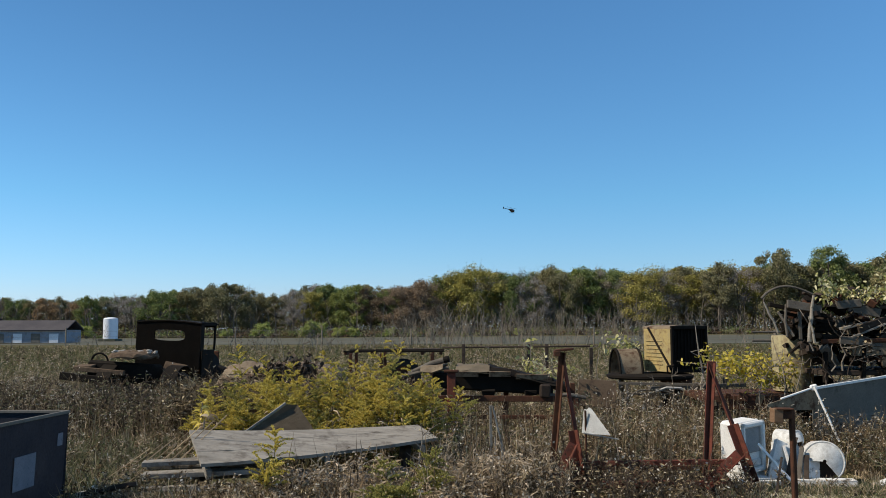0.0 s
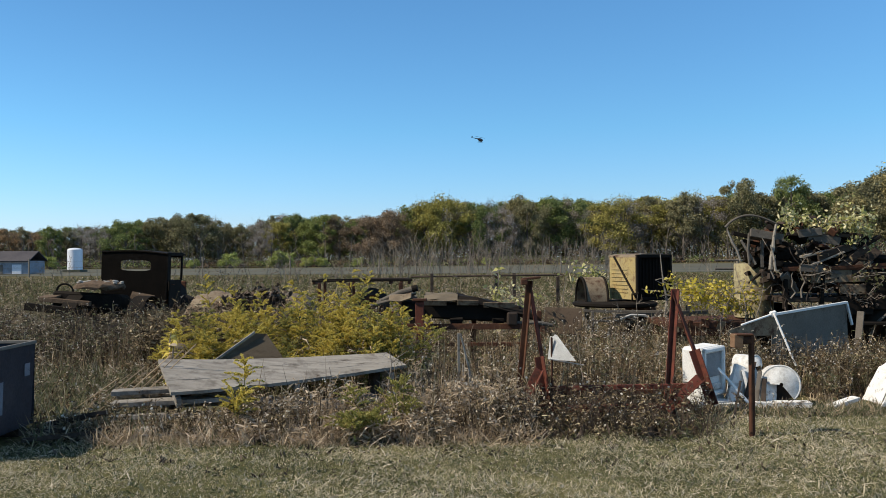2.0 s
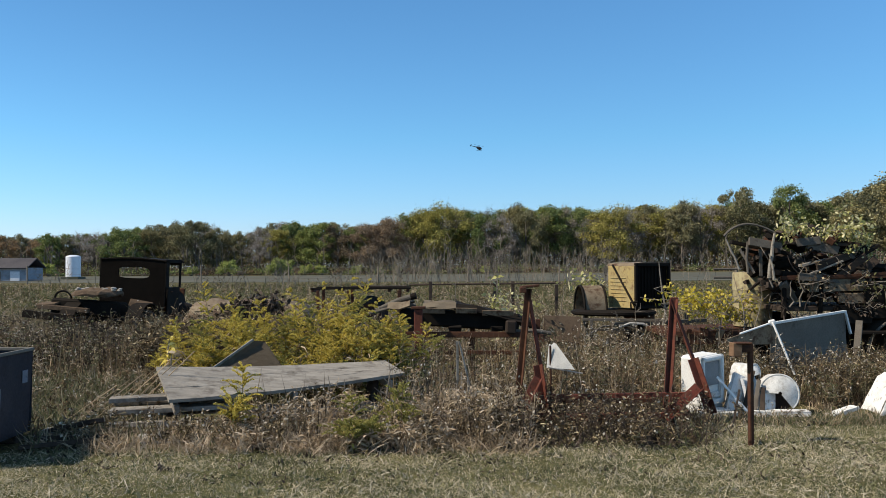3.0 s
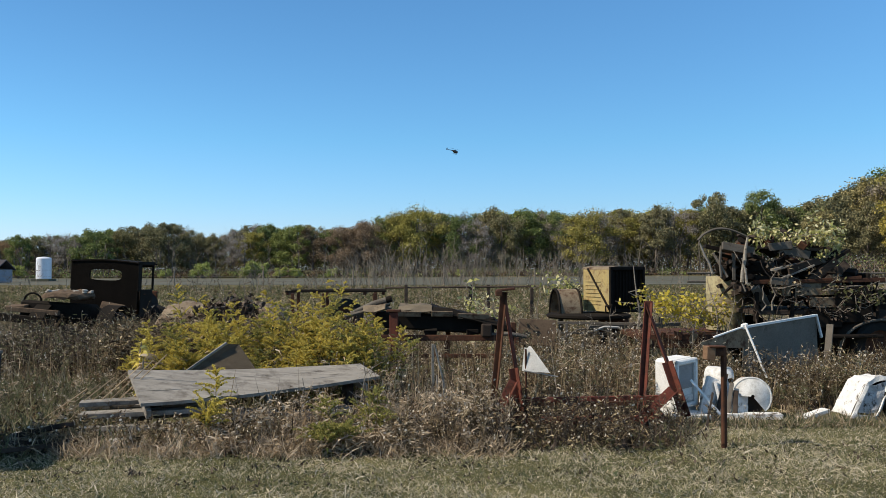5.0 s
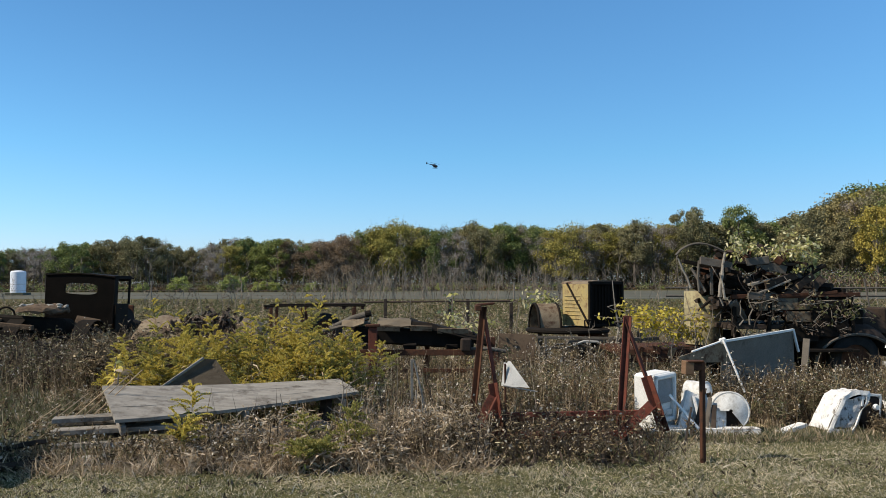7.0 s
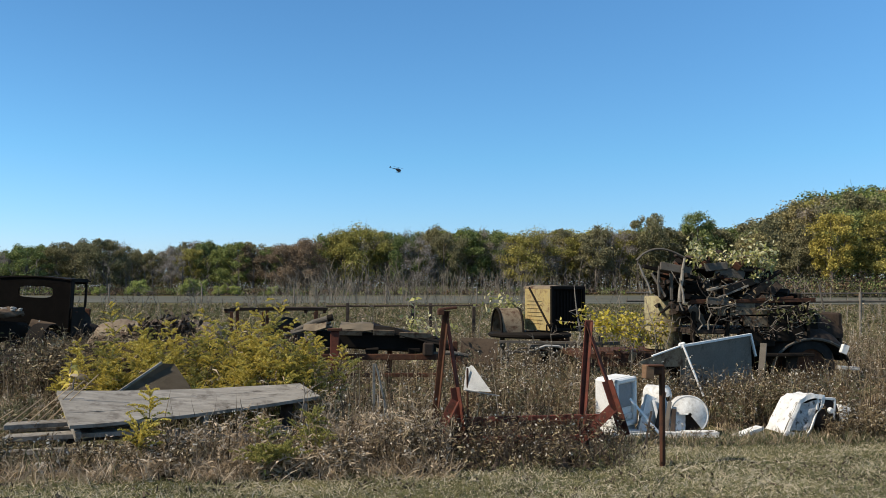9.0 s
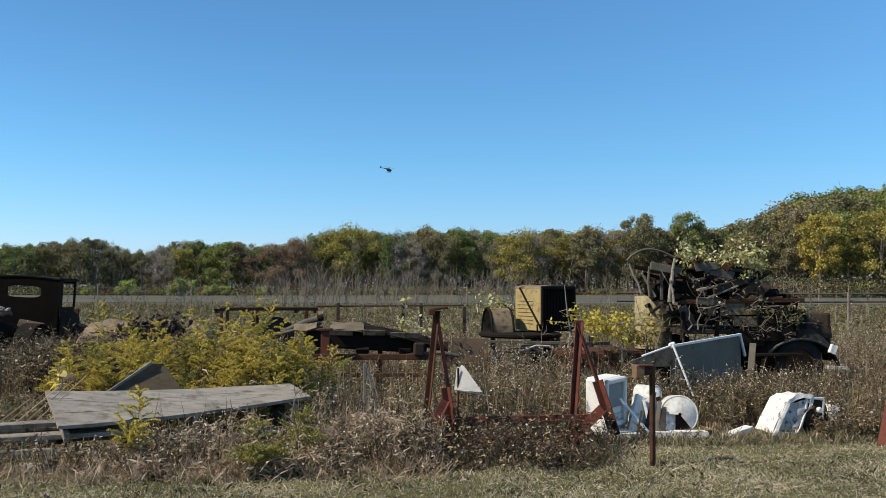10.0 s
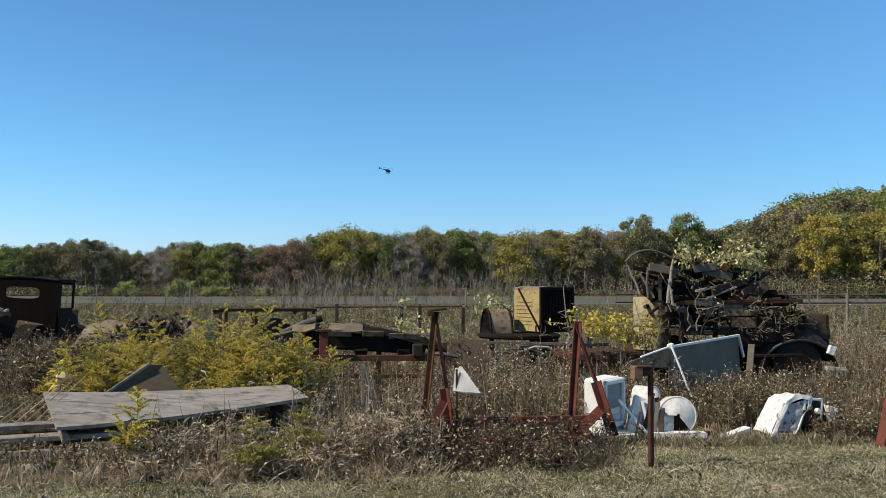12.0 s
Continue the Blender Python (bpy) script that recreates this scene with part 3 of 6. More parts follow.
def edge(x):
    """Where the mown grass ends and the weeds begin."""
    return 7.8 + 0.22 * np.sin(x * 1.7) + 0.16 * np.sin(x * 4.3 + 1) + 0.1 * np.sin(x * 9.1) + np.where(x > 2.3, np.clip((x - 2.3) * 2, 0, 1.3), 0)


def build_mown():
    bl = Blades()
    x, y = field(30000, 4.2, 10.2)
    ok = y < edge(x) + rng.uniform(-0.2, 0.6, len(x))
    x, y = x[ok], y[ok]
    patch = 0.6 + 0.4 * np.sin(x * 2.3 + np.sin(y * 3)) * np.sin(y * 4.1 + x)
    tussocks(bl, x, y, rng.uniform(0.02, 0.07, len(x)) * (0.6 + patch * 0.8), 0, 12, 0.0045, 0.05, 1.0)
    low = patch < 0.62
    tussocks(bl, x[low][::3], y[low][::3], rng.uniform(0.03, 0.1, len(x[low][::3])), 1, 8, 0.006, 0.04, 0.9)
    # dry cut hay lying flat in drifts
    x, y = field(9000, 5.0, 9.6)
    drift = np.sin(x * 1.3 + 1.7 * np.sin(y * 1.9)) * np.sin(y * 2.7 - x * 0.8) + 0.35 * (x > 1.5)
    ok = (y < edge(x) + 0.1) & (drift > 0.1)
    tussocks(bl, x[ok], y[ok], rng.uniform(0.07, 0.16, ok.sum()), 0, 7, 0.006, 0.06, 2.6)
    x, y = field(420, 5.5, 8.2)
    tussocks(bl, x, y, rng.uniform(0.04, 0.09, len(x)), 1, 12, 0.02, 0.05, 1.3)
    # dark brown tufts that make dark spots before the weeds
    x, y = field(500, 6.6, 8.2)
    tussocks(bl, x, y, rng.uniform(0.03, 0.09, len(x)), 2, 9, 0.016, 0.06, 1.2)
    tagged(link_mesh("mown_grass", bl.mesh("mown_grass"), [M_grass, M_lowgreen, M_litter_shade]), "short mown grass, yellow-green and dry", "grass", kind="stuff")


build_mown()


def build_weeds():
    """The belt of dead weeds round the scrap."""
    bl = Blades()
    x, y = field(9800, 7.6, 24)
    ok = y > edge(x) + rng.uniform(-0.1, 0.5, len(x))
    x, y = x[ok], y[ok]
    low_left = (x < -2.2) & (y < 12.6)
    low_right = (x > 2.4) & (y < 9.5)
    h = rng.uniform(0.3, 0.72, len(x)) * np.where(y < 8.8, 0.75, 1.0) * np.where(y > 14, 1.2, 1.0) * np.where((x < -4.5) & (y > 13), 1.1, 1.0)
    h = np.where(low_left | low_right, h * 0.42, h)
    h = h * (0.78 + 0.42 * np.sin(x * 3.1 + 2 * np.sin(y * 2.2)) * np.sin(y * 3.7 + x))
    h = np.where((x > 0.6) & (x < 2.7) & (y < 9.15), h * 0.75, h)
    h = np.where(y < 8.9, h * np.clip((x + 3.4) / 1.9, 0.3, 1.0) * (0.7 + 0.4 * np.sin(x * 5.3 + 2.1) * np.sin(x * 2.1)), h)
    kind = rng.random(len(x))
    # bare upright stalks
    sx, sy = field(9000, 7.9, 22)
    ok = (sy > edge(sx) + 0.1) & ~((sx > 0.6) & (sx < 2.7) & (sy < 9.1)) & ~((sx > 2.4) & (sy < 9.7)) & ~((sx < -2.2) & (sy < 12))
    sx, sy = sx[ok], sy[ok]
    sb = np.stack([sx, sy, rise(sx, sy)], 1)
    sw = np.stack([rng.normal(0, .14, len(sx)), rng.normal(0, .14, len(sx)), np.ones(len(sx))], 1)
    pick = rng.random(len(sx))
    for lo, hi, slot in ((0, 0.5, 0), (0.5, 0.8, 5), (0.8, 1.0, 2)):
        m = (pick >= lo) & (pick < hi)
        bl.add(sb[m], sw[m], rng.uniform(0.25, 0.85, m.sum()), 0.008, 0.05, slot)
    a = kind < 0.38
    weeds(bl, x[a], y[a], h[a], 0, 0, 18, 0.05, 0.013, 0.008, 7, 3, 0.2, 2)
    a = (kind >= 0.38) & (kind < 0.54)
    weeds(bl, x[a], y[a], h[a] * 1.05, 1, 1, 20, 0.05, 0.013, 0.008, 8, None, 0.15)
    a = (kind >= 0.54) & (kind < 0.78)
    weeds(bl, x[a], y[a], h[a], 0, 4, 18, 0.06, 0.014, 0.007, 6, None, 0.2)
    # weeds before the rack get dark stems in place of the shadow there
    rack = (x > 0.3) & (x < 2.7) & (y < 9.6)
    a = (kind >= 0.78) & rack
    weeds(bl, x[a], y[a], h[a] * 1.1, 5, 0, 14, 0.08, 0.012, 0.007, 6, None, 0.25)
    a = (kind >= 0.78) & ~rack
    weeds(bl, x[a], y[a], h[a] * 1.1, 2, 2, 12, 0.09, 0.012, 0.007, 5, 3, 0.25, 4)
    x, y = field(5200, 7.7, 20)
    ok = y > edge(x) - 0.1
    x, y = x[ok], y[ok]
    h = rng.uniform(0.12, 0.4, len(x)) * np.where((x > 2.4) & (y < 10.4), 0.6, 1.0)
    green = ((x < -2.0) & (y < 12.8)) | ((x > 2.4) & (y < 9.6))
    tussocks(bl, x[green], y[green], h[green], 4, 12, 0.009, 0.07)
    # dark tussocks before the rack: the weeds' shadow put into blade colour
    dark = (~green) & (x > 0.4) & (x < 2.6) & (y < 9.4)
    tussocks(bl, x[dark], y[dark], h[dark], 5, 9, 0.01, 0.07, 0.5)
    green = green | dark
    tussocks(bl, x[~green], y[~green], h[~green], 2, 9, 0.008, 0.07, 0.5)
    tussocks(bl, x[::2], y[::2], h[::2], 0, 8, 0.009, 0.08, 0.6)
    # low dark blades under the weeds: fallen leaves, broken stalks, and shade put into colour
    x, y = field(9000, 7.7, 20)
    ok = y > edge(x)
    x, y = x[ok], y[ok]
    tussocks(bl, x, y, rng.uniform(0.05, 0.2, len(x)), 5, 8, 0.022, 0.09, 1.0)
    x, y = field(190, 8.2, 9.6, -0.16, 0.03)
    tussocks(bl, x, y, rng.uniform(0.25, 0.55, len(x)), 2, 9, 0.01, 0.05, 0.5)
    # green rough grass beside the bin
    x, y = field(1100, 8.4, 12.6, -0.55, -0.3)
    tussocks(bl, x, y, rng.uniform(0.08, 0.26, len(x)), 4, 12, 0.009, 0.08, 0.7)
    # leafy dead weeds along the mown edge, before the boards and the rack
    x, y = field(360, 7.85, 8.75, -0.33, 0.27)
    keep = (np.sin(x * 4.1) + np.sin(x * 9.7 + y * 6)) > -0.4
    x, y = x[keep], y[keep]
    hh = rng.uniform(0.16, 0.5, len(x)) * np.clip((x + 3.2) / 2.0, 0.3, 1.0)
    hh = np.where(x > 0.7, hh * 0.45, hh)
    weeds(bl, x, y, hh, 0, 0, 14, 0.05, 0.013, 0.008, 6, 3, 0.3, 2)
    x, y = field(360, 7.7, 8.9, -0.3, 0.1)
    weeds(bl, x, y, rng.uniform(0.15, 0.6, len(x)) * np.clip((x + 3.2) / 2.0, 0.25, 1.0) * np.where(y < 8.1, 0.6, 1.0), 2, 2, 15, 0.09, 0.014, 0.008, 5, 3, 0.35, 3)
    # more dark-stemmed weeds that deepen the painted shade before the rack
    x, y = field(300, 7.9, 9.3, -0.02, 0.31)
    weeds(bl, x, y, rng.uniform(0.08, 0.5, len(x)), 5, 0, 10, 0.05, 0.013, 0.009, 6, 3, 0.3, 1)
    # green grass creeping over the white scrap
    x, y = rng.uniform(2.5, 6.2, 900), rng.uniform(8.95, 9.5, 900)
    tussocks(bl, x, y, rng.uniform(0.05, 0.2, 900), 4, 9, 0.007, 0.05, 0.6)
    tussocks(bl, x[::3], y[::3], rng.uniform(0.08, 0.24, 300), 2, 7, 0.007, 0.05, 0.5)
    x, y = field(420, 7.6, 8.6, -0.42, 0.1)
    tussocks(bl, x, y, rng.uniform(0.12, 0.34, len(x)), 2, 14, 0.008, 0.06, 0.7)
    x, y = rng.uniform(5.25, 6.3, 150), rng.uniform(9.05, 9.5, 150)
    weeds(bl, x, y, rng.uniform(0.15, 0.42, 150), 0, 0, 16, 0.05, 0.013, 0.008, 6, 3, 0.3, 1)
    # loose dark clump at the rack's foot, same shade put into colour
    x, y = rng.normal(1.5, 0.8, 110), rng.uniform(8.55, 9.2, 110)
    weeds(bl, x, y, rng.uniform(0.1, 0.46, 110), 5, 0, 14, 0.05, 0.013, 0.008, 6, None, 0.3)
    x, y = rng.uniform(-3.9, -1.5, 420), rng.uniform(7.9, 8.55, 420)
    tussocks(bl, x, y, rng.uniform(0.08, 0.3, 420), 2, 10, 0.008, 0.05, 0.8)
    tussocks(bl, x[::2], y[::2] + 0.05, rng.uniform(0.08, 0.24, 210), 4, 10, 0.008, 0.05, 0.8)
    weeds(bl, x[::3], y[::3], rng.uniform(0.12, 0.36, 140), 0, 0, 14, 0.06, 0.014, 0.008, 5, 3, 0.4, 2)
    x, y = field(60, 13.6, 14.9, 0.15, 0.27)
    weeds(bl, x, y, rng.uniform(0.5, 0.78, len(x)), 0, 0, 10, 0.05, 0.013, 0.01, 6, 3, 0.25, 9)
    x, y = field(260, 10.5, 11.3, 0.34, 0.56)
    weeds(bl, x, y, rng.uniform(0.45, 0.68, len(x)), 0, 0, 20, 0.055, 0.010, 0.008, 7, 3, 0.22, 2)
    x, y = field(900, 9.9, 12.5, 0.1, 0.6)
    weeds(bl, x[::2], y[::2], rng.uniform(0.3, 0.62, len(x[::2])), 0, 1, 20, 0.05, 0.010, 0.008, 7, 3, 0.22, 2)
    weeds(bl, x[1::2], y[1::2], rng.uniform(0.3, 0.62, len(x[1::2])), 0, 4, 20, 0.055, 0.010, 0.008, 7, 3, 0.22, 1)
    x, y = field(900, 13.0, 18.2, -0.6, -0.28)
    weeds(bl, x[::2], y[::2], rng.uniform(0.4, 0.8, len(x[::2])), 0, 5, 18, 0.07, 0.02, 0.012, 7, None, 0.2)
    weeds(bl, x[1::2], y[1::2], rng.uniform(0.35, 0.75, len(x[1::2])), 5, 4, 18, 0.07, 0.018, 0.012, 7, 3, 0.25, 2)
    x, y = field(500, 12.5, 15.2, -0.36, -0.12)
    weeds(bl, x, y, rng.uniform(0.6, 1.0, len(x)), 0, 0, 22, 0.08, 0.025, 0.01, 5, None, 0.2)
    tagged(link_mesh("weed_belt", bl.mesh("weed_belt"), [M_drybrown, M_russet, M_straw, M_fluff, M_lowgreen, M_litter_shade]),
           "thick belt of dead brown weeds and straw-coloured grass", "weeds", kind="stuff")


build_weeds()


def build_far_weeds():
    bl = Blades()
    x, y = field(4600, 22, 78)
    h = rng.uniform(0.45, 1.0, len(x)) * np.clip(1.25 - y / 90, 0.4, 1.0)
    kind = rng.random(len(x))
    for lo, hi, st, lf in ((0, 0.42, 0, 0), (0.42, 0.86, 2, 2), (0.86, 1, 1, 1)):
        a = (kind >= lo) & (kind < hi)
        weeds(bl, x[a], y[a], h[a], st, lf, 20, 0.1, 0.032, 0.016, 5, None, 0.3)
    x, y = field(5000, 20, 76)
    tussocks(bl, x[::3], y[::3], rng.uniform(0.2, 0.5, len(x[::3])), 1, 12, 0.024, 0.3, 0.5)
    tussocks(bl, x + 0.7, y + 0.5, rng.uniform(0.2, 0.5, len(x)), 2, 12, 0.024, 0.3, 0.5)
    tagged(link_mesh("rough_field", bl.mesh("rough_field"), [M_drybrown, M_straw, M_olive]), "rough unmown field of olive and brown weeds", "weeds", kind="stuff")


build_far_weeds()


def goldenrod(name, stems, rx, ry, h, at, label, seed, dry=0.22, budding=0.28):
    """A goldenrod clump: leafy stems that end in feathery plumes."""
    random.seed(seed)
    root = thing(name, pose(*at), label, "bush")
    st, pl = Blades(), Blades()
    a, r = rng.uniform(0, 2 * math.pi, stems), np.sqrt(rng.random(stems))
    base = np.stack([np.cos(a) * r * rx, np.sin(a) * r * ry, np.zeros(stems) - 0.02], 1)
    way = np.stack([np.cos(a) * r * 0.38 + rng.normal(0, .1, stems), np.sin(a) * r * 0.3 + rng.normal(0, .1, stems), np.ones(stems)], 1)
    H = h * rng.uniform(0.55, 1.08, stems) * (1 - 0.3 * r ** 2)
    tip = st.add(base, way, H, 0.009, 0.06, 0)
    # leaves all up the stem, some already straw-coloured and curled
    k = np.repeat(np.arange(stems), 26)
    p = base[k] + (tip[k] - base[k]) * rng.uniform(0.08, 0.7, len(k))[:, None]
    withered = rng.random(len(k)) < dry
    for m, slot in ((~withered, 0), (withered, 1)):
        n = m.sum()
        st.add(p[m], scatter(n, 0.5), rng.uniform(0.09, 0.19, n), rng.uniform(0.014, 0.028, n), rng.uniform(0.2, 1.0, n), slot)
    # plumes: arching side branches, longest low down, crowded with small flowers on their upper side
    k = np.repeat(np.arange(stems), 18)
    up_stem = rng.uniform(0.52, 1.0, len(k))
    p = base[k] + (tip[k] - base[k]) * up_stem[:, None]
    turn_round = rng.uniform(0, 2 * math.pi, len(k))
    w = np.stack([np.cos(turn_round), np.sin(turn_round), rng.uniform(0.45, 1.15, len(k))], 1)
    L = (0.1 + 0.42 * (1.0 - up_stem)) * rng.uniform(0.8, 1.25, len(k))
    arch = rng.uniform(0.1, 0.45, len(k))
    wn_ = w / np.linalg.norm(w, axis=1, keepdims=True)
    st.add(p, w, L, 0.006, arch, 0)
    k2 = np.repeat(np.arange(len(k)), 84)
    f = rng.uniform(0.12, 1.05, len(k2))
    q = p[k2] + wn_[k2] * (L[k2] * f)[:, None] + np.stack([0 * f, 0 * f, -arch[k2] * L[k2] * f ** 2], 1) + rng.normal(0, 0.005, (len(k2), 3))
    green_stem = (rng.random(stems) < budding)[k][k2]
    for m, slot in ((~green_stem, 0), (green_stem, 1)):
        n = m.sum()
        if n:
            pl.add(q[m], wn_[k2][m] * 0.5 + rng.normal(size=(n, 3)) * 0.5 + np.array([0, 0, 0.8]), rng.uniform(0.010, 0.021, n) * (1.3 - 0.6 * f[m]), rng.uniform(0.007, 0.012, n), 0.0, slot)
    link_mesh("foliage", st.mesh("foliage"), [M_goldleaf, M_straw], root)
    link_mesh("blossom", pl.mesh("blossom"), [M_gold, M_goldgreen], root, "yellow feathery flower plumes")
    return root


GOLD = "tall goldenrod clump with yellow plumes among dead weeds"
for i, (x, y, n, rx, ry, h) in enumerate(((-2.95, 11.5, 22, 0.42, 0.35, 1.6), (-2.2, 11.8, 17, 0.45, 0.4, 1.45), (-1.62, 11.3, 24, 0.34, 0.35, 1.78), (-1.1, 11.0, 26, 0.42, 0.35, 1.42),
                                           (-0.58, 11.1, 11, 0.22, 0.22, 1.25), (-3.4, 11.2, 16, 0.32, 0.3, 1.15), (-1.75, 10.9, 16, 0.55, 0.3, 1.0), (-2.6, 11.0, 15, 0.55, 0.3, 1.0))):
    tagged(goldenrod("goldenrod", n, rx, ry, h, (x, y, 0), GOLD, 40 + i, 0.45 if x < -2.5 else 0.2), group="goldenrod clumps")
goldenrod("goldenrod", 3, 0.02, 0.02, 0.92, (-1.98, 8.3, 0), "small goldenrod plant in front of the grey board", 60, 0.15, 0.0)
goldenrod("goldenrod", 4, 0.14, 0.1, 0.34, (-0.78, 7.78, 0), "low browning goldenrod tuft at the mown edge", 61, 0.7, 1.0)
goldenrod("goldenrod", 4, 0.2, 0.1, 0.62, (-0.62, 8.15, 0), "browning goldenrod among straw weeds", 62, 0.7, 1.0)

# ---- things ----
def at_ground(x, y, dz=0.0, rz=0.0):
    return pose(x, y, float(rise(x, y)) + dz, 0, 0, rz)


# -- steel bin on a pallet --
def build_bin():
    root = thing("scrap_bin", pose(-4.98, 7.66, 0.1), "dark blue-grey open steel scrap bin with faded labels", "bin")
    w, d, h, t = 0.92, 0.66, 0.80, 0.025
    taper = 0.03

    def wall(p, q, r, s_):
        b = bmesh.new()
        f = b.faces.new([b.verts.new(v) for v in (p, q, r, s_)])
        bmesh.ops.solidify(b, geom=[f], thickness=t)
        return b
    part("wall", wall((w - taper, -d, 0), (w - taper, d, 0), (w, d, h), (w, -d, h)), M_bin, root)
    part("wall", wall((-w + taper, -d, 0), (-w, -d, h), (-w, d, h), (-w + taper, d, 0)), M_bin, root)
    part("wall", wall((-w, d - taper, 0), (-w, d, h), (w, d, h), (w, d - taper, 0)), M_bin, root)
    part("wall", wall((-w, -d + taper, 0), (w, -d + taper, 0), (w, -d, h), (-w, -d, h)), M_bin, root)
    part("floor_plate", box((2 * w - 0.06, 2 * d - 0.06, 0.03), (0, 0, 0.02)), M_bin, root)
    for p, q in (((w, -d, h), (w, d, h)), ((w, d, h), (-w, d, h)), ((-w, d, h), (-w, -d, h)), ((-w, -d, h), (w, -d, h))):
        part("rim", bar(p, q, 0.035, 0.03), M_panel, root, "worn grey steel rim")
    part("sticker", box((0.004, 0.36, 0.3), (w - 0.005, -0.12, 0.34), (0, 2, 0), 0), M_label, root, "faded pale label patch")
    part("sticker", box((0.004, 0.1, 0.12), (w + 0.002, 0.5, 0.55), (0, 2, 0), 0), M_label, root, "small faded label patch")
    for y in (-0.55, 0.55):
        part("skid", box((1.7, 0.14, 0.1), (0, y, -0.05)), M_darkwood, root, "dark timber skid")
    return root


build_bin()


# -- boards lying on a low pile --
def plank(name, p, q, w, t, material, label, cat="plank", group="", roll=0.0):
    p, q = Vector(p), Vector(q)
    d = q - p
    b = box((w, t, d.length), bevel=0.004, wobble=0.004)
    c = (p + q) / 2
    m = d.to_track_quat('Z', 'Y').to_matrix().to_4x4() @ pose(0, 0, 0, 0, 0, roll)
    ob = part(name, b, material)
    ob.matrix_world = Matrix.Translation(c) @ m
    return tagged(ob, label, cat, group)


def build_board():
    """A big weathered sheet of boards, front corner low, back edge propped up."""
    fl, fr, br, bl_ = Vector((-2.78, 8.5, 0.33)), Vector((-0.47, 9.9, 0.42)), Vector((-0.75, 10.5, 0.50)), Vector((-3.2, 9.35, 0.57))
    root = thing("wooden_platform", Matrix.Identity(4), "weathered grey timber platform lying on a scrap pile", "platform")
    n = 3
    for i in range(n):
        g0, g1 = i / n, (i + 1) / n - 0.004
        a, b_, c, d = fl.lerp(bl_, g0), fr.lerp(br, g0), fr.lerp(br, g1), fl.lerp(bl_, g1)
        rows = []
        for k in range(9):
            f = k / 8
            sag = Vector((0, 0, -0.03 * math.sin(math.pi * f) + random.uniform(-0.004, 0.004)))
            rows.append([a.lerp(b_, f) + sag, d.lerp(c, f) + sag])
        part("board", sheet(rows, 0.035), M_greywood, root)
    for f in (0.03, 0.5, 0.93):
        p, q = fl.lerp(fr, f) - Vector((0, 0, 0.085)), bl_.lerp(br, f) - Vector((0, 0, 0.085))
        part("batten", bar(p, q, 0.05, 0.09), M_greywood, root)
    return root


build_board()
GREYPLANK = "weathered grey plank in a low stack of boards"
for p, q, w in (((-3.55, 8.95, 0.30), (-2.3, 9.3, 0.31), 0.24), ((-3.45, 8.7, 0.22), (-2.2, 8.95, 0.24), 0.26), ((-3.35, 8.5, 0.12), (-2.2, 8.62, 0.13), 0.22),
                ((-3.1, 9.3, 0.12), (-1.6, 9.5, 0.12), 0.25), ((-3.6, 9.2, 0.22), (-2.4, 9.55, 0.2), 0.2), ((-2.4, 8.9, 0.05), (-0.8, 9.9, 0.06), 0.3)):
    plank("plank", p, q, 0.045, w, M_greywood, GREYPLANK, group="stacked boards", roll=90 + random.uniform(-6, 6))
plank("timber", (-2.9, 8.72, 0.04), (-2.78, 9.15, 0.33), 0.09, 0.09, M_darkwood, "short dark prop timber under the platform", "timber")
plank("timber", (-0.9, 10.1, 0.0), (-0.85, 10.15, 0.44), 0.1, 0.1, M_darkwood, "short dark prop timber under the platform", "timber")
plank("plank", (-3.55, 7.95, 0.04), (-2.2, 8.02, 0.05), 0.02, 0.1, M_greywood, "thin pale lath lying in the grass", roll=80)
plank("plank", (-2.1, 8.1, 0.06), (-1.2, 8.3, 0.08), 0.02, 0.08, M_greywood, "thin pale lath lying in the grass", roll=100)


def build_leaning_sheet():
    b = bmesh.new()
    f = b.faces.new([b.verts.new(v) for v in ((-2.78, 9.9, 0.45), (-1.9, 10.15, 0.42), (-2.22, 10.42, 0.78), (-2.33, 10.32, 0.795))])
    bmesh.ops.solidify(b, geom=[f], thickness=0.02)
    ob = part("plywood_sheet", b, M_ply)
    tagged(ob, "grey-brown plywood offcut leaning behind the platform", "plywood")
    # added pale strip: the sheet's sunlit left edge, put into colour
    plank("batten", (-2.80, 9.88, 0.455), (-2.34, 10.31, 0.81), 0.025, 0.03, M_greywood, "pale strip standing in for the sunlit left edge of the plywood", "batten")


build_leaning_sheet()


# -- rubble in the weeds --
def lump(name, size, at, material, label, cat, seed):
    random.seed(seed)
    b = bmesh.new()
    bmesh.ops.create_icosphere(b, subdivisions=2, radius=1)
    for v in b.verts:
        v.co *= 1 + 0.35 * noise.noise(v.co * 1.6 + Vector((seed, 0, 0)))
        v.co = Vector((v.co.x * size[0], v.co.y * size[1], v.co.z * size[2]))
    ob = part(name, b, material)
    ob.matrix_world = pose(*at, random.uniform(-15, 15), random.uniform(-15, 15), random.uniform(0, 360))
    return tagged(ob, label, cat)


for i, (x, y, s_) in enumerate(((-2.85, 8.15, .13), (-2.65, 8.1, .1), (-3.05, 8.2, .09), (-1.72, 8.35, .12), (-1.55, 8.4, .09), (-4.0, 8.6, .1), (-3.3, 8.1, .08), (-1.35, 8.25, .07))):
    lump("rubble_lump", (s_, s_ * .8, s_ * .5), (x, y, s_ * .3), M_stone, "pale lump of rubble lying in dry grass", "rubble", 70 + i)
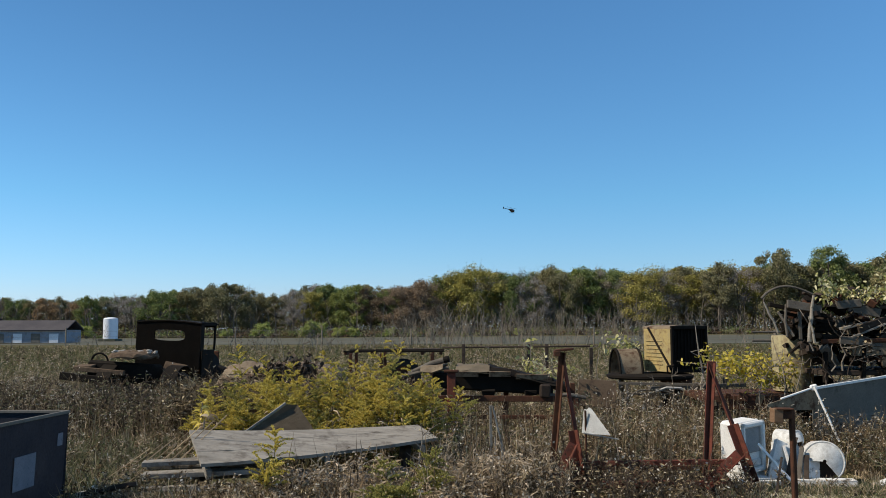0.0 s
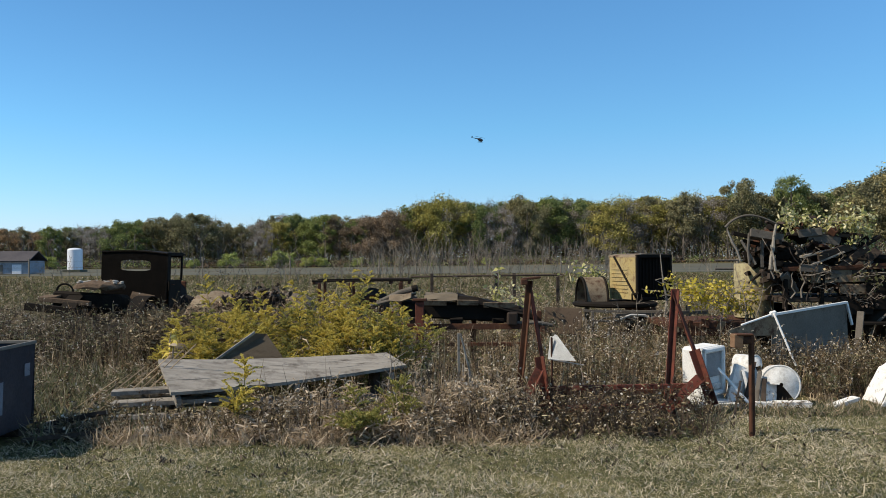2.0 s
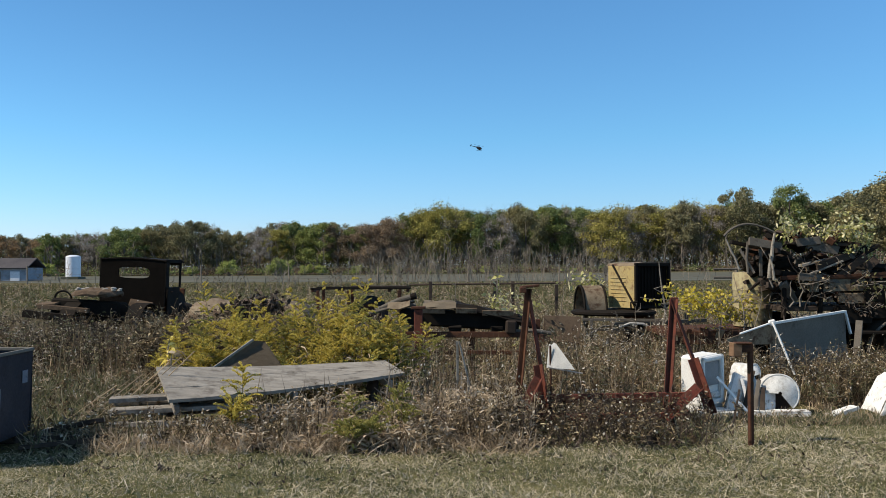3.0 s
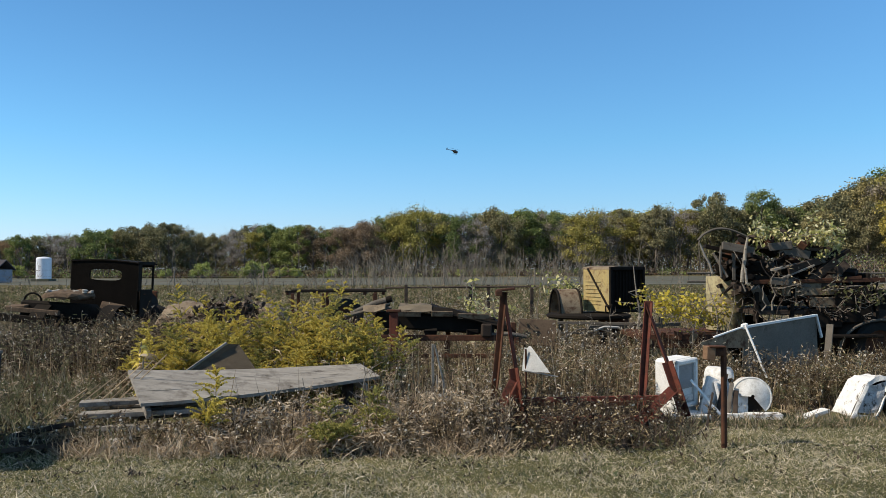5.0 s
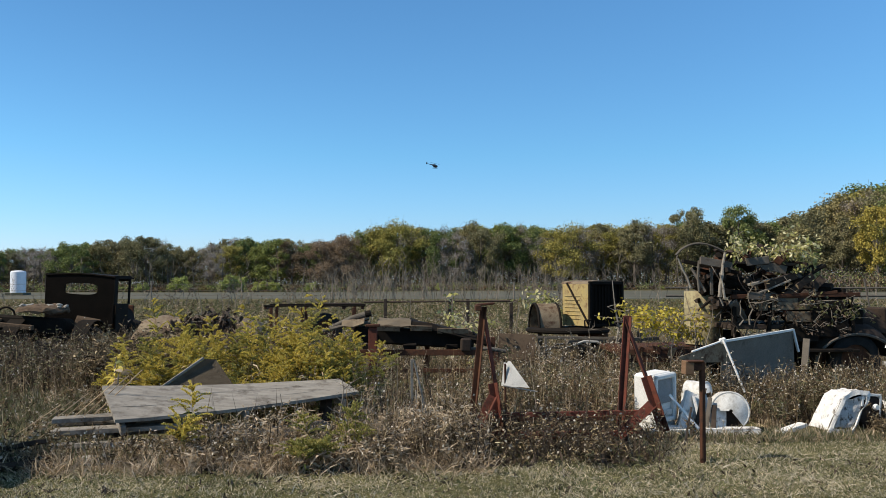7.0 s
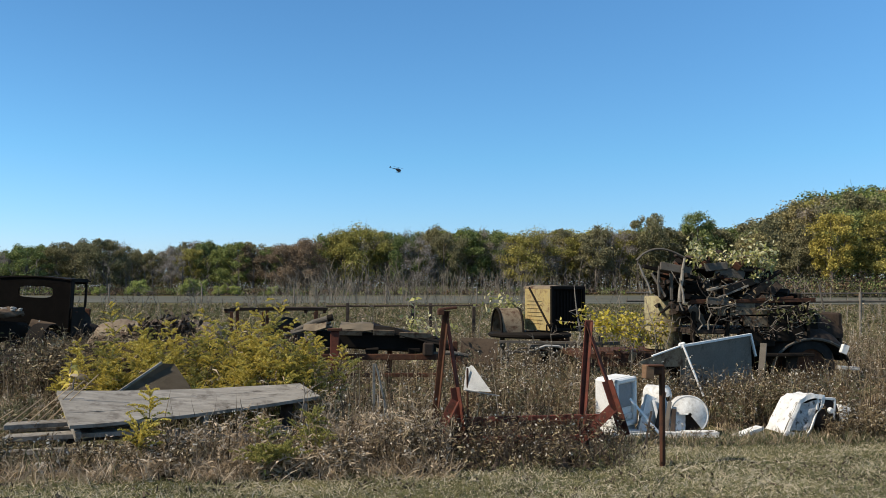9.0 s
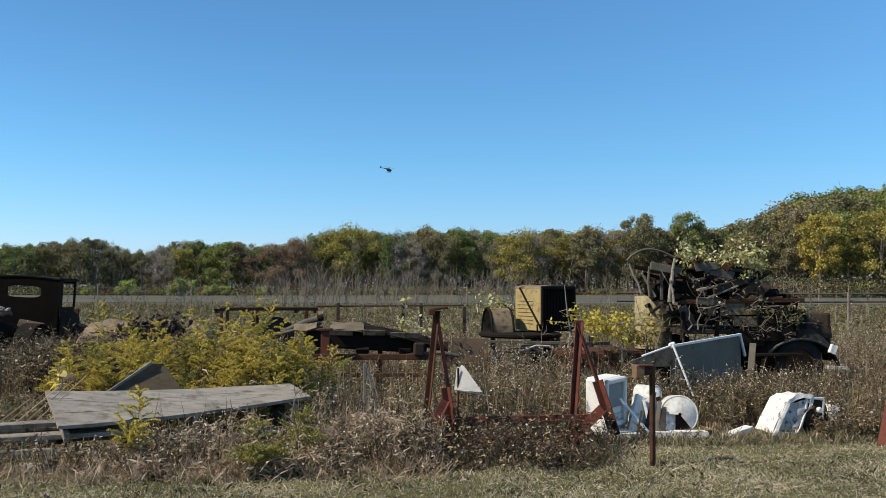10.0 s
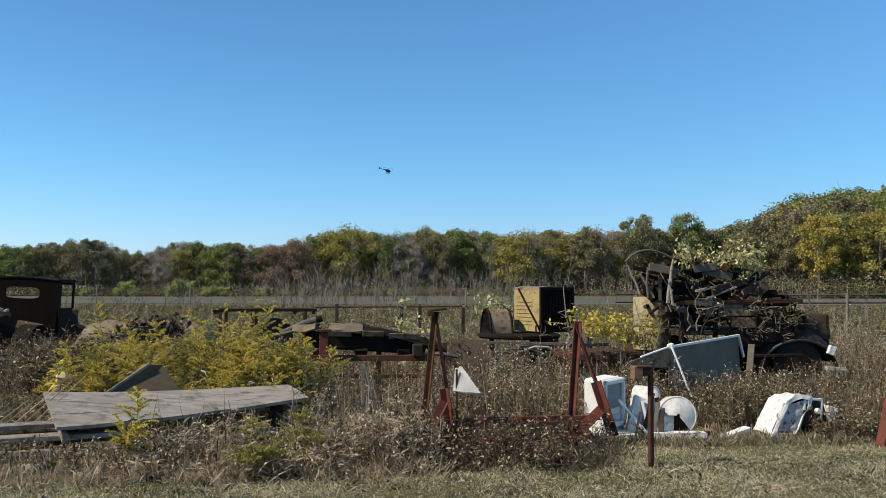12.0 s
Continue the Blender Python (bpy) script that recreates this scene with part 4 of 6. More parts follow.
plank("plank", (-1.85, 8.42, 0.1), (-1.6, 8.5, 0.28), 0.02, 0.1, M_pale, "broken pale offcut sticking out of weeds", "offcut", roll=60)


DARKPLANK = "dark rotting plank lying beside the bin"
for p, q in (((-3.9, 7.75, 0.05), (-3.3, 7.95, 0.08)), ((-3.95, 8.1, 0.06), (-3.2, 8.05, 0.1)), ((-3.85, 8.3, 0.1), (-3.35, 8.2, 0.22))):
    plank("plank", p, q, 0.04, 0.14, M_darkwood, DARKPLANK, group="rotting planks", roll=80)


# -- red steel rack: two A-frames joined by rails --
def build_rack():
    root = thing("steel_rack", at_ground(1.7, 9.3), "red-brown rusty steel rack with two A-frames", "rack")
    o = Vector((1.7, 9.3, 0))

    def ir(name, p, q, w, turn=0.0, m=M_redrust, label=""):
        part(name, angle_iron(Vector(p) - o, Vector(q) - o, w, 0.012, turn), m, root, label)
    # slim A-frame with a cap plate
    ir("leg", (0.93, 9.25, 1.44), (0.77, 9.15, -0.05), 0.055, 20, M_rust)
    ir("leg", (0.93, 9.3, 1.44), (1.13, 9.2, 0.15), 0.05, 200)
    ir("leg", (1.02, 9.18, 0.62), (1.12, 9.1, -0.05), 0.075, 120)
    part("cap_plate", box((0.2, 0.16, 0.025), (0.93 - o.x, 9.25 - o.y, 1.47), (0, -6, 0)), M_rust, root)
    part("cap_block", box((0.07, 0.09, 0.06), (0.85 - o.x, 9.2 - o.y, 1.43)), M_rust, root)
    ir("brace", (0.74, 8.85, 0.0), (1.02, 9.05, 0.48), 0.08, 60)
    ir("brace", (0.8, 9.05, 0.02), (0.96, 9.3, 0.38), 0.05, 60)
    # broader A-frame
    ir("leg", (2.53, 9.35, 1.32), (2.40, 9.25, -0.05), 0.062, 0)
    ir("leg", (2.52, 9.35, 1.32), (2.76, 9.2, 0.55), 0.05, 200)
    ir("leg", (2.70, 9.2, 0.68), (2.86, 9.08, 0.1), 0.08, 120)
    part("gusset", box((0.09, 0.02, 0.12), (2.53 - o.x, 9.33 - o.y, 1.28), (0, 0, 0)), M_redrust, root)
    ir("brace", (2.34, 8.9, 0.05), (2.74, 9.05, 0.36), 0.1, 60)
    part("foot_plate", box((0.26, 0.2, 0.015), (2.48 - o.x, 9.05 - o.y, 0.1), (35, -20, 10)), M_redrust, root)
    # rails between them
    part("rail", bar(Vector((1.05, 9.2, 0.27)) - o, Vector((2.72, 9.15, 0.30)) - o, 0.05, 0.05), M_redrust, root)
    part("rail", bar(Vector((0.95, 9.0, 0.08)) - o, Vector((2.45, 9.0, 0.10)) - o, 0.07, 0.07), M_redrust, root)
    part("rail", bar(Vector((0.9, 9.5, 0.18)) - o, Vector((2.6, 9.5, 0.18)) - o, 0.05, 0.05), M_rust, root)
    ir("strut", (1.72, 9.15, 0.28), (1.55, 9.05, 0.06), 0.05, 30, M_rust)
    return root


build_rack()


def build_triangle():
    b = bmesh.new()
    f = b.faces.new([b.verts.new(v) for v in ((0, 0, 0), (0.335, 0, 0.0), (0.085, 0, 0.265), (0.055, 0, 0.275), (0.035, 0, 0.25), (0, 0, 0.255))])
    bmesh.ops.solidify(b, geom=[f], thickness=0.006)
    bmesh.ops.bevel(b, geom=b.edges[:], offset=0.0015, segments=1, affect='EDGES')
    ob = part("metal_offcut", b, M_whiteclean)
    ob.matrix_world = pose(1.09, 9.12, 0.60, -14, 0, -34)
    tagged(ob, "white triangular sheet offcut hung on a rusty stake", "offcut")
    plank("stake", (1.14, 9.12, 0.0), (1.13, 9.11, 0.84), 0.02, 0.02, M_rust, "thin rusty stake behind the white offcut", "stake")
    plank("rod", (1.1, 9.05, 0.61), (1.46, 9.0, 0.55), 0.015, 0.012, M_pale, "thin pale rod poking from weeds", "rod")


build_triangle()


def build_post():
    root = thing("steel_post", at_ground(2.855, 7.93), "rusty steel post with a wooden block at its head", "post")
    part("shaft", angle_iron((0, 0, -0.1), (0, 0, 0.95), 0.036, 0.01, 200), M_rust, root)
    part("head_plate", box((0.16, 0.1, 0.018), (-0.07, 0, 0.96)), M_rust, root)
    part("head_block", box((0.09, 0.09, 0.13), (-0.135, 0, 0.9), (0, 3, 8)), M_brownwood, root, "brown wooden block")
    part("bracket", box((0.12, 0.06, 0.08), (-0.05, 0.02, 0.91)), M_rust, root)
    return root


build_post()
plank("stake", (2.95, 8.75, -0.02), (3.16, 9.1, 0.36), 0.022, 0.012, M_darkwood, "dark wooden lath leaning in the grass", "stake", roll=20)
for a, c in (((0.13, 9.2, 0.05), (0.13, 9.2, 0.88)), ((0.15, 9.2, 0.88), (0.33, 9.15, 0.1)), ((0.2, 9.18, 0.02), (0.17, 9.19, 0.55)), ((0.26, 9.16, 0.0), (0.24, 9.17, 0.47)), ((0.3, 9.17, 0.02), (0.33, 9.15, 0.36))):
    plank("stake", a, c, 0.03, 0.014, M_deadwood, "pale splintered stake standing in weeds", "stake", roll=20)
plank("girder", (5.72, 8.75, -0.02), (6.25, 9.2, 0.85), 0.09, 0.05, M_redrust, "red-brown steel bar leaning out of weeds", "girder")


# -- discarded white appliances --
def build_monitor():
    """A casing with a recessed grey front, sitting askew."""
    root = thing("television_casing", pose(2.93, 9.72, 0.02, 2, -3, 38), "discarded white plastic television casing with grey screen recess", "television")
    w, d, h = 0.42, 0.26, 0.56
    part("shell", box((w, d, h), (0, 0, h / 2 + 0.1), (0, 0, 0), 0.03), M_whiteclean, root)
    f = bmesh.new()
    for sx, sz, cx, cz in ((w, 0.06, 0, 0.13), (w, 0.06, 0, h + 0.07), (0.06, h, -w / 2 + 0.03, h / 2 + 0.1), (0.06, h, w / 2 - 0.03, h / 2 + 0.1)):
        box((sx, 0.06, sz), (cx, -d / 2 - 0.02, cz), (0, 0, 0), 0.016, f)
    part("bezel", f, M_whiteclean, root)
    part("screen", box((w - 0.13, 0.02, 0.32), (0, -d / 2 - 0.006, h / 2 + 0.2), (0, 0, 0), 0.008), M_greyplastic, root, "dusty grey screen panel")
    part("control_strip", box((w - 0.13, 0.03, 0.07), (0, -d / 2 - 0.012, 0.21), (0, 0, 0), 0.008), M_white, root)
    part("base", box((0.5, 0.34, 0.1), (-0.03, 0.02, 0.05), (0, 0, 0), 0.02, wobble=0.012), M_white, root)
    return root


build_monitor()
plank("strip", (3.03, 9.45, 0.45), (3.33, 9.35, 0.08), 0.06, 0.012, M_whiteclean, "white plastic strip leaning on the casing", "strip", roll=20)


def half_drum(name, r, length, at, label, material=M_white):
    """A curved enamel shell lying on its side, closed at one end."""
    root = thing(name, at, label, "appliance shell")
    rows = []
    for i in range(19):
        a = math.radians(-12 + 204 * i / 18)
        rows.append([(math.cos(a) * r * (1 - 0.06 * (j == 0)), (j - 2) / 4 * length, math.sin(a) * r + random.uniform(-.004, .004)) for j in range(5)])
    smooth(part("shell", sheet(rows, 0.012), material, root))
    # domed front with a broken-out notch at its foot
    b = bmesh.new()
    angles = [math.radians(-45 + 228 * i / 20) for i in range(21)]
    rings = [[b.verts.new((math.cos(a) * r * g, -length * 0.5 - 0.07 * (1 - g * g), math.sin(a) * r * g)) for a in angles] for g in (1.0, 0.8, 0.58, 0.34, 0.1)]
    for r0, r1 in zip(rings, rings[1:]):
        for i in range(20):
            b.faces.new((r0[i], r0[i + 1], r1[i + 1], r1[i]))
    bmesh.ops.recalc_face_normals(b, faces=b.faces)
    bmesh.ops.solidify(b, geom=b.faces[:], thickness=0.01)
    smooth(part("end_panel", b, material, root))
    # added dark cylinder that stands in for the shade behind the notch
    part("dark_infill", lathe([(r * 0.5, -0.02), (r * 0.9, 0.0), (r * 0.92, length * 0.8), (r * 0.5, length * 0.82)], 20), M_sooty, root, "dark infill standing in for the shade inside the shell").matrix_basis = pose(0, length * 0.45, 0, 90, 0, 0)
    part("end_rim", tube([(math.cos(a) * r, -length * 0.5, math.sin(a) * r) for a in angles], 0.012, 6), material, root)
    return root



half_drum("tub_shell", 0.21, 0.34, pose(3.80, 9.72, 0.23, -6, 4, -12), "dirty white enamel tub shell lying on its side")
half_drum("small_tub_shell", 0.11, 0.25, pose(3.56, 10.05, 0.42, 0, -10, 35), "small white shell with dark stripes on the pile")


def crumpled(name, size, at, label, seed, material=M_whitedirt, cut=0.0):
    """A dented sheet-metal casing."""
    random.seed(seed)
    b = bmesh.new()
    bmesh.ops.create_cube(b, size=1.0)
    bmesh.ops.subdivide_edges(b, edges=b.edges[:], cuts=4, use_grid_fill=True)
    if cut:
        bmesh.ops.delete(b, geom=[f for f in b.faces if f.calc_center_median().y < -0.49 and f.calc_center_median().x > cut], context='FACES')
    for v in b.verts:
        n_ = noise.noise_vector(v.co * 2.3 + Vector((seed * 3.1, 0, 0)))
        v.co = Vector((v.co.x * size[0], v.co.y * size[1], v.co.z * size[2])) + Vector(n_) * min(size) * 0.1
    ob = part(name, b, material)
    ob.matrix_world = at
    return tagged(ob, label, "sheet scrap")


crumpled("casing", (0.26, 0.3, 0.34), pose(3.50, 9.9, 0.2, 6, 8, 20), "crumpled white sheet-metal casing on the ground", 3)
crumpled("casing", (0.14, 0.05, 0.44), pose(3.30, 9.66, 0.24, -12, 24, 12), "bent white sheet-metal panel leaning on scrap", 5)
crumpled("casing", (0.16, 0.04, 0.36), pose(3.47, 9.62, 0.24, -14, -10, -8), "folded white sheet-metal flap on the pile", 6)
crumpled("casing", (0.2, 0.06, 0.22), pose(3.62, 9.56, 0.16, -16, 14, 16), "folded white sheet-metal flap on the pile", 7)
crumpled("tray", (0.5, 0.25, 0.05), pose(3.05, 9.5, 0.05, 4, 2, 5), "flattened white plastic tray in the grass", 8, M_whiteclean)
crumpled("tray", (0.62, 0.16, 0.06), pose(3.72, 9.42, 0.05, 0, 0, -4), "flattened white enamel strip in the grass", 9)
for x, y, dx, h_, mt in ((3.34, 9.5, 0.16, 0.5, M_darkwood), (3.44, 9.44, 0.1, 0.4, M_dusty), (3.52, 9.42, 0.06, 0.32, M_darkwood)):
    plank("strip", (x, y, 0.03), (x + dx, y + 0.12, h_), 0.05, 0.014, mt, "dark narrow strip leaning on white scrap", "strip", roll=10)


def build_washer():
    """A tipped appliance body: ribbed white cabinet, dark open drum with a pale hub."""
    root = thing("washing_machine", pose(5.1, 9.65, 0.03, 0, 0, 10) @ Matrix.Diagonal((0.88, 0.9, 0.95, 1)), "tipped-over dirty white washing machine with its drum showing", "washing machine")
    # cabinet tipped on its corner: a skewed box with a raised rim round a battered front
    outline = [(-0.42, 0.02), (-0.30, 0.22), (-0.17, 0.42), (-0.06, 0.47), (0.08, 0.485), (0.19, 0.46), (0.18, 0.38), (0.06, 0.2), (-0.08, -0.03)]
    b = bmesh.new()
    front = [b.verts.new((x, -0.28, z)) for x, z in outline]
    back = [b.verts.new((x + 0.1, 0.2, z * 0.92)) for x, z in outline]
    n = len(outline)
    for i in range(n):
        b.faces.new((front[i], front[(i + 1) % n], back[(i + 1) % n], back[i]))
    b.faces.new(back)
    bmesh.ops.subdivide_edges(b, edges=b.edges[:], cuts=2, use_grid_fill=True)
    for v in b.verts:
        v.co += Vector(noise.noise_vector(v.co * 7)) * 0.04
    part("cabinet", b, M_whitedirt, root)
    cx, cz = -0.09, 0.24
    ring = lambda k: [(cx + (x - cx) * k, cz + (z - cz) * k) for x, z in outline]
    b = bmesh.new()
    outer, inner = [b.verts.new((x, -0.30, z)) for x, z in ring(1.03)], [b.verts.new((x, -0.31, z)) for x, z in ring(0.8)]
    for i in range(n):
        b.faces.new((outer[i], outer[(i + 1) % n], inner[(i + 1) % n], inner[i]))
    bmesh.ops.subdivide_edges(b, edges=b.edges[:], cuts=2, use_grid_fill=True)
    for v in b.verts:
        v.co += Vector(noise.noise_vector(v.co * 9 + Vector((0, 4, 0)))) * 0.022
    bmesh.ops.solidify(b, geom=b.faces[:], thickness=0.02)
    part("front_rim", b, M_whitedirt, root)
    rows = []
    for k in range(9):
        f = k / 8
        lo, hi = Vector((-0.36 + 0.30 * f, 0, 0.04 + 0.02 * f)), Vector((-0.14 + 0.28 * f, 0, 0.40 + 0.03 * f))
        rows.append([tuple(lo.lerp(hi, j / 8) + Vector((0, -0.315, 0)) + Vector(noise.noise_vector(lo.lerp(hi, j / 8) * 9 + Vector((3, 1, 0)))) * 0.03) for j in range(9)])
    part("side_panel", sheet(rows, 0.01), M_whitegrey, root, "crumpled grey-white front panel")
    part("drum", lathe([(0.19, 0.0), (0.2, 0.04), (0.2, 0.3), (0.18, 0.32)], 20), M_sooty, root, "dark rusted drum").matrix_basis = pose(0.24, -0.1, 0.22, 90, 0, 0) @ Matrix.Translation((0, 0, -0.1))
    part("hub", lathe([(0.035, 0), (0.04, 0.02), (0.03, 0.05)], 12), M_whiteclean, root, "pale round hub").matrix_basis = pose(0.25, -0.34, 0.29, 90, 0, 0)
    fr = bmesh.new()
    for p, q in (((0.1, -0.31, 0.44), (0.36, -0.31, 0.42)), ((0.36, -0.31, 0.42), (0.34, -0.31, 0.18)), ((0.1, -0.31, 0.44), (0.08, -0.31, 0.3))):
        bar(p, q, 0.03, 0.03, fr)
    part("door_frame", fr, M_whiteclean, root)
    part("back_shell", sheet([[(0.18 + 0.3 * math.sin(a) , y, 0.02 + 0.42 * math.cos(a)) for y in (-0.2, 0.0, 0.2)] for a in (0, 0.3, 0.6, 0.9, 1.2, 1.5)], 0.015), M_black, root)
    return root


build_washer()
crumpled("casing", (0.12, 0.14, 0.18), pose(5.72, 9.75, 0.22, 0, 15, 0), "small white plastic cap on scrap", 12, M_whiteclean)
crumpled("tray", (0.4, 0.12, 0.04), pose(4.45, 9.5, 0.05, 0, -10, 25), "white plastic strip lying in the grass", 14, M_whiteclean)


# -- folded sheet with white edges --
def build_panel():
    root = thing("sheet_metal_hood", Matrix.Identity(4), "tipped grey sheet-metal hood with chipped white edges", "sheet metal")
    a, b_, c = Vector((4.28, 11.1, 0.93)), Vector((5.62, 11.9, 1.04)), Vector((5.72, 11.95, 0.72))
    lo_a, lo_c = Vector((4.35, 11.3, 0.05)), Vector((5.75, 12.0, 0.1))
    rows = []
    for k in range(7):
        f = k / 6
        top = a.lerp(b_, f) + Vector((0, 0, 0.03 * math.sin(math.pi * f)))
        rows.append([top, top.lerp(lo_a.lerp(lo_c, f), 0.5) + Vector((0, 0.06, 0)), lo_a.lerp(lo_c, f)])
    part("side_panel", sheet(rows, 0.012), M_panel, root)
    l0, l1 = Vector((3.55, 10.7, 0.76)), Vector((4.28, 11.1, 0.93))
    rows = []
    for k in range(5):
        f = k / 4
        p = l0.lerp(l1, f)
        rows.append([p, p + Vector((0.1 + .12 * f, 0.35, -0.03 - 0.08 * f)), p + Vector((0.2 + .25 * f, -0.02, -0.07 - 0.22 * f))][0:1] + [p + Vector((0.14, 0.1, -0.08 - 0.2 * f))])
    part("flap", sheet(rows, 0.012), M_tan, root, "olive-tan underside flap")
    part("edge_strip", bar(a + Vector((0, -.02, 0.0)), b_ + Vector((0, -.02, 0)), 0.03, 0.035), M_whiteclean, root, "chipped white edge")
    part("edge_strip", bar(b_ + Vector((0, -.02, 0.01)), c + Vector((0, -.02, 0)), 0.03, 0.035), M_whiteclean, root, "chipped white edge")
    part("edge_strip", bar(l0.lerp(l1, 0.3) + Vector((0, -.02, 0.01)), l1 + Vector((0, -.02, 0.01)), 0.03, 0.02), M_whiteclean, root, "chipped white edge")
    part("corner_cap", box((0.09, 0.05, 0.08), a + Vector((0, -0.03, 0.01)), (0, -15, 0), 0.015), M_whiteclean, root)
    part("strut", bar(a + Vector((0.0, -.05, 0.02)), (4.50, 10.9, 0.28), 0.035, 0.025), M_whiteclean, root, "white strut")
    return root


build_panel()
plank("strip", (6.1, 12.6, 0.1), (6.2, 12.65, 0.86), 0.11, 0.02, M_dusty, "pale bent metal strip standing in weeds", "strip", roll=10)
crumpled("casing", (0.1, 0.07, 0.14), pose(7.72, 13.0, 0.74, 0, 20, 0), "crumpled white plastic piece snagged on a fender", 15, M_whiteclean)
crumpled("tray", (0.32, 0.12, 0.05), pose(7.72, 12.9, 0.45, 0, 4, 0), "pale flat offcut in dry weeds", 16, M_pale)


# -- wheels --
def wheel(parent, at, r=0.42, w=0.2, rim=M_rust, turn=(90, 0, 0)):
    tyre = smooth(part("tyre", lathe([(r * .6, -w / 2), (r * .88, -w / 2), (r, -w * .32), (r, w * .32), (r * .88, w / 2), (r * .6, w / 2), (r * .58, 0)], 28), M_rubber, parent, "cracked black tyre"), 30)
    tyre.matrix_basis = pose(*at, *turn)
    part("rim", lathe([(0.05, -w * .3), (r * .3, -w * .3), (r * .56, -w * .1), (r * .6, w * .3), (0.05, w * .2)], 20), rim, tyre)
    return tyre


# -- black truck wreck: cab with oval rear window, stripped frame behind --
def build_black_truck():
    root = thing("old_truck", pose(-7.19, 19.3, 0.02, 0, 2.2, -3), "rusted black vintage truck wreck with oval rear window", "truck")
    w, d, z0, z1 = 0.76, 0.98, 0.62, 1.86
    # rear wall with an oval opening, built as a ring of faces round the window
    b = bmesh.new()
    n = 40
    inner, outer = [], []
    for i in range(n):
        a = 2 * math.pi * i / n
        ca, sa = math.cos(a), math.sin(a)
        ex = math.copysign(abs(ca) ** 0.55, ca) * 0.37
        ez = math.copysign(abs(sa) ** 0.55, sa) * 0.125
        inner.append(b.verts.new((ex + 0.02, 0, 1.56 + ez)))
        k = min(w / max(abs(ca), 1e-6), 0.62 / max(abs(sa), 1e-6))
        outer.append(b.verts.new((ca * k, 0, (z0 + z1) / 2 + sa * k)))
    for i in range(n):
        b.faces.new((inner[i], inner[(i + 1) % n], outer[(i + 1) % n], outer[i]))
    bmesh.ops.solidify(b, geom=b.faces[:], thickness=0.03)
    part("rear_wall", b, M_black, root)
    # roof, bowed, with an overhanging visor
    rows = []
    for k in range(9):
        f = k / 8
        y = -0.02 + (d + 0.18) * f
        rows.append([(-w - .02 + (2 * w + .04) * j / 8, y, z1 + 0.05 * math.sin(math.pi * j / 8) - 0.1 * max(0, f - 0.7) ** 2 * 10 * 0.3) for j in range(9)])
    smooth(part("roof", sheet(rows, 0.025), M_black, root))
    for sx in (-1, 1):
        door = part("door", box((0.035, 0.74, 0.62), (sx * w, 0.52, z0 + 0.31), (0, 0, 0), 0.012), M_black, root)
        part("door_handle", bar((sx * (w + 0.03), 0.3, 1.14), (sx * (w + 0.03), 0.42, 1.14), 0.02, 0.02), M_rust, door)
        part("pillar", box((0.04, 0.2, 0.64), (sx * w, 0.1, z0 + 0.92), (0, 0, 0), 0.01), M_black, root)
        part("pillar", box((0.04, 0.07, 0.64), (sx * w, d - 0.06, z0 + 0.92), (0, 0, 0), 0.01), M_black, root)
        part("header_rail", box((0.04, d, 0.08), (sx * w, d / 2, z1 - 0.02), (0, 0, 0), 0.01), M_black, root)
    part("dashboard", box((2 * w - .08, 0.2, 0.42), (0, d - 0.05, z0 + 0.36), (0, 0, 0), 0.03), M_black, root)
    part("windscreen_frame", box((2 * w - .04, 0.05, 0.1), (0, d, z1 - 0.05), (0, 0, 0), 0.01), M_black, root)
    part("seat_back", box((1.4, 0.14, 0.5), (0, 0.2, z0 + 0.4), (-8, 0, 0), 0.04), M_darkwood, root)
    # hood and grille beyond the cab
    rows = [[(math.cos(math.pi * j / 10) * (0.52 - 0.08 * k / 4), d + 0.05 + 0.3 * k, 0.8 + math.sin(math.pi * j / 10) * (0.42 - 0.04 * k / 4)) for j in range(11)] for k in range(5)]
    smooth(part("hood", sheet(rows, 0.02), M_black, root))
    part("grille", box((0.8, 0.06, 0.6), (0, d + 1.28, 0.85), (0, 0, 0), 0.05), M_rust, root)
    for sx in (-1, 1):
        rows = [[(sx * (0.5 + 0.3 * j / 3), d + 0.75 + math.cos(math.pi * k / 9) * 0.58, 0.36 + math.sin(math.pi * k / 9) * 0.5 - 0.03 * j) for j in range(4)] for k in range(10)]
        smooth(part("fender", sheet(rows, 0.015), M_black, root))
        wheel(root, (sx * 0.66, d + 0.75, 0.36), 0.38, 0.17)
        part("running_board", box((0.26, 1.0, 0.04), (sx * 0.95, 0.5, 0.5), (0, 0, 0), 0.01), M_rust, root)
        part("chassis_rail", box((0.09, 4.2, 0.16), (sx * 0.4, 0.1, 0.55), (0, 0, 0), 0.01), M_black, root)
        rows = [[(sx * (0.55 + 0.32 * j / 3), -1.05 + math.cos(math.pi * (k + .5) / 9) * 0.62, 0.42 + math.sin(math.pi * (k + .5) / 9) * 0.52) for j in range(4)] for k in range(9)]
        smooth(part("rear_fender", sheet(rows, 0.015), M_black, root, "dark curved rear fender"))
        wheel(root, (sx * 0.7, -1.05, 0.4), 0.4, 0.2)
    # rust-red flap by the cab's foot
    part("step_panel", box((0.52, 0.03, 0.26), (0.45, -0.6, 0.84), (-25, 8, 0), 0.01), M_umber, root, "brown rusty step panel")
    # curved deck with rubble at the rear
    b = bmesh.new()
    bmesh.ops.create_icosphere(b, subdivisions=3, radius=1)
    for v in b.verts:
        v.co = Vector((v.co.x * 0.55, v.co.y * 0.42, max(v.co.z, -0.3) * 0.13 + 0.06 * noise.noise(v.co * 2.2) + 0.05 * noise.noise(v.co * 6)))
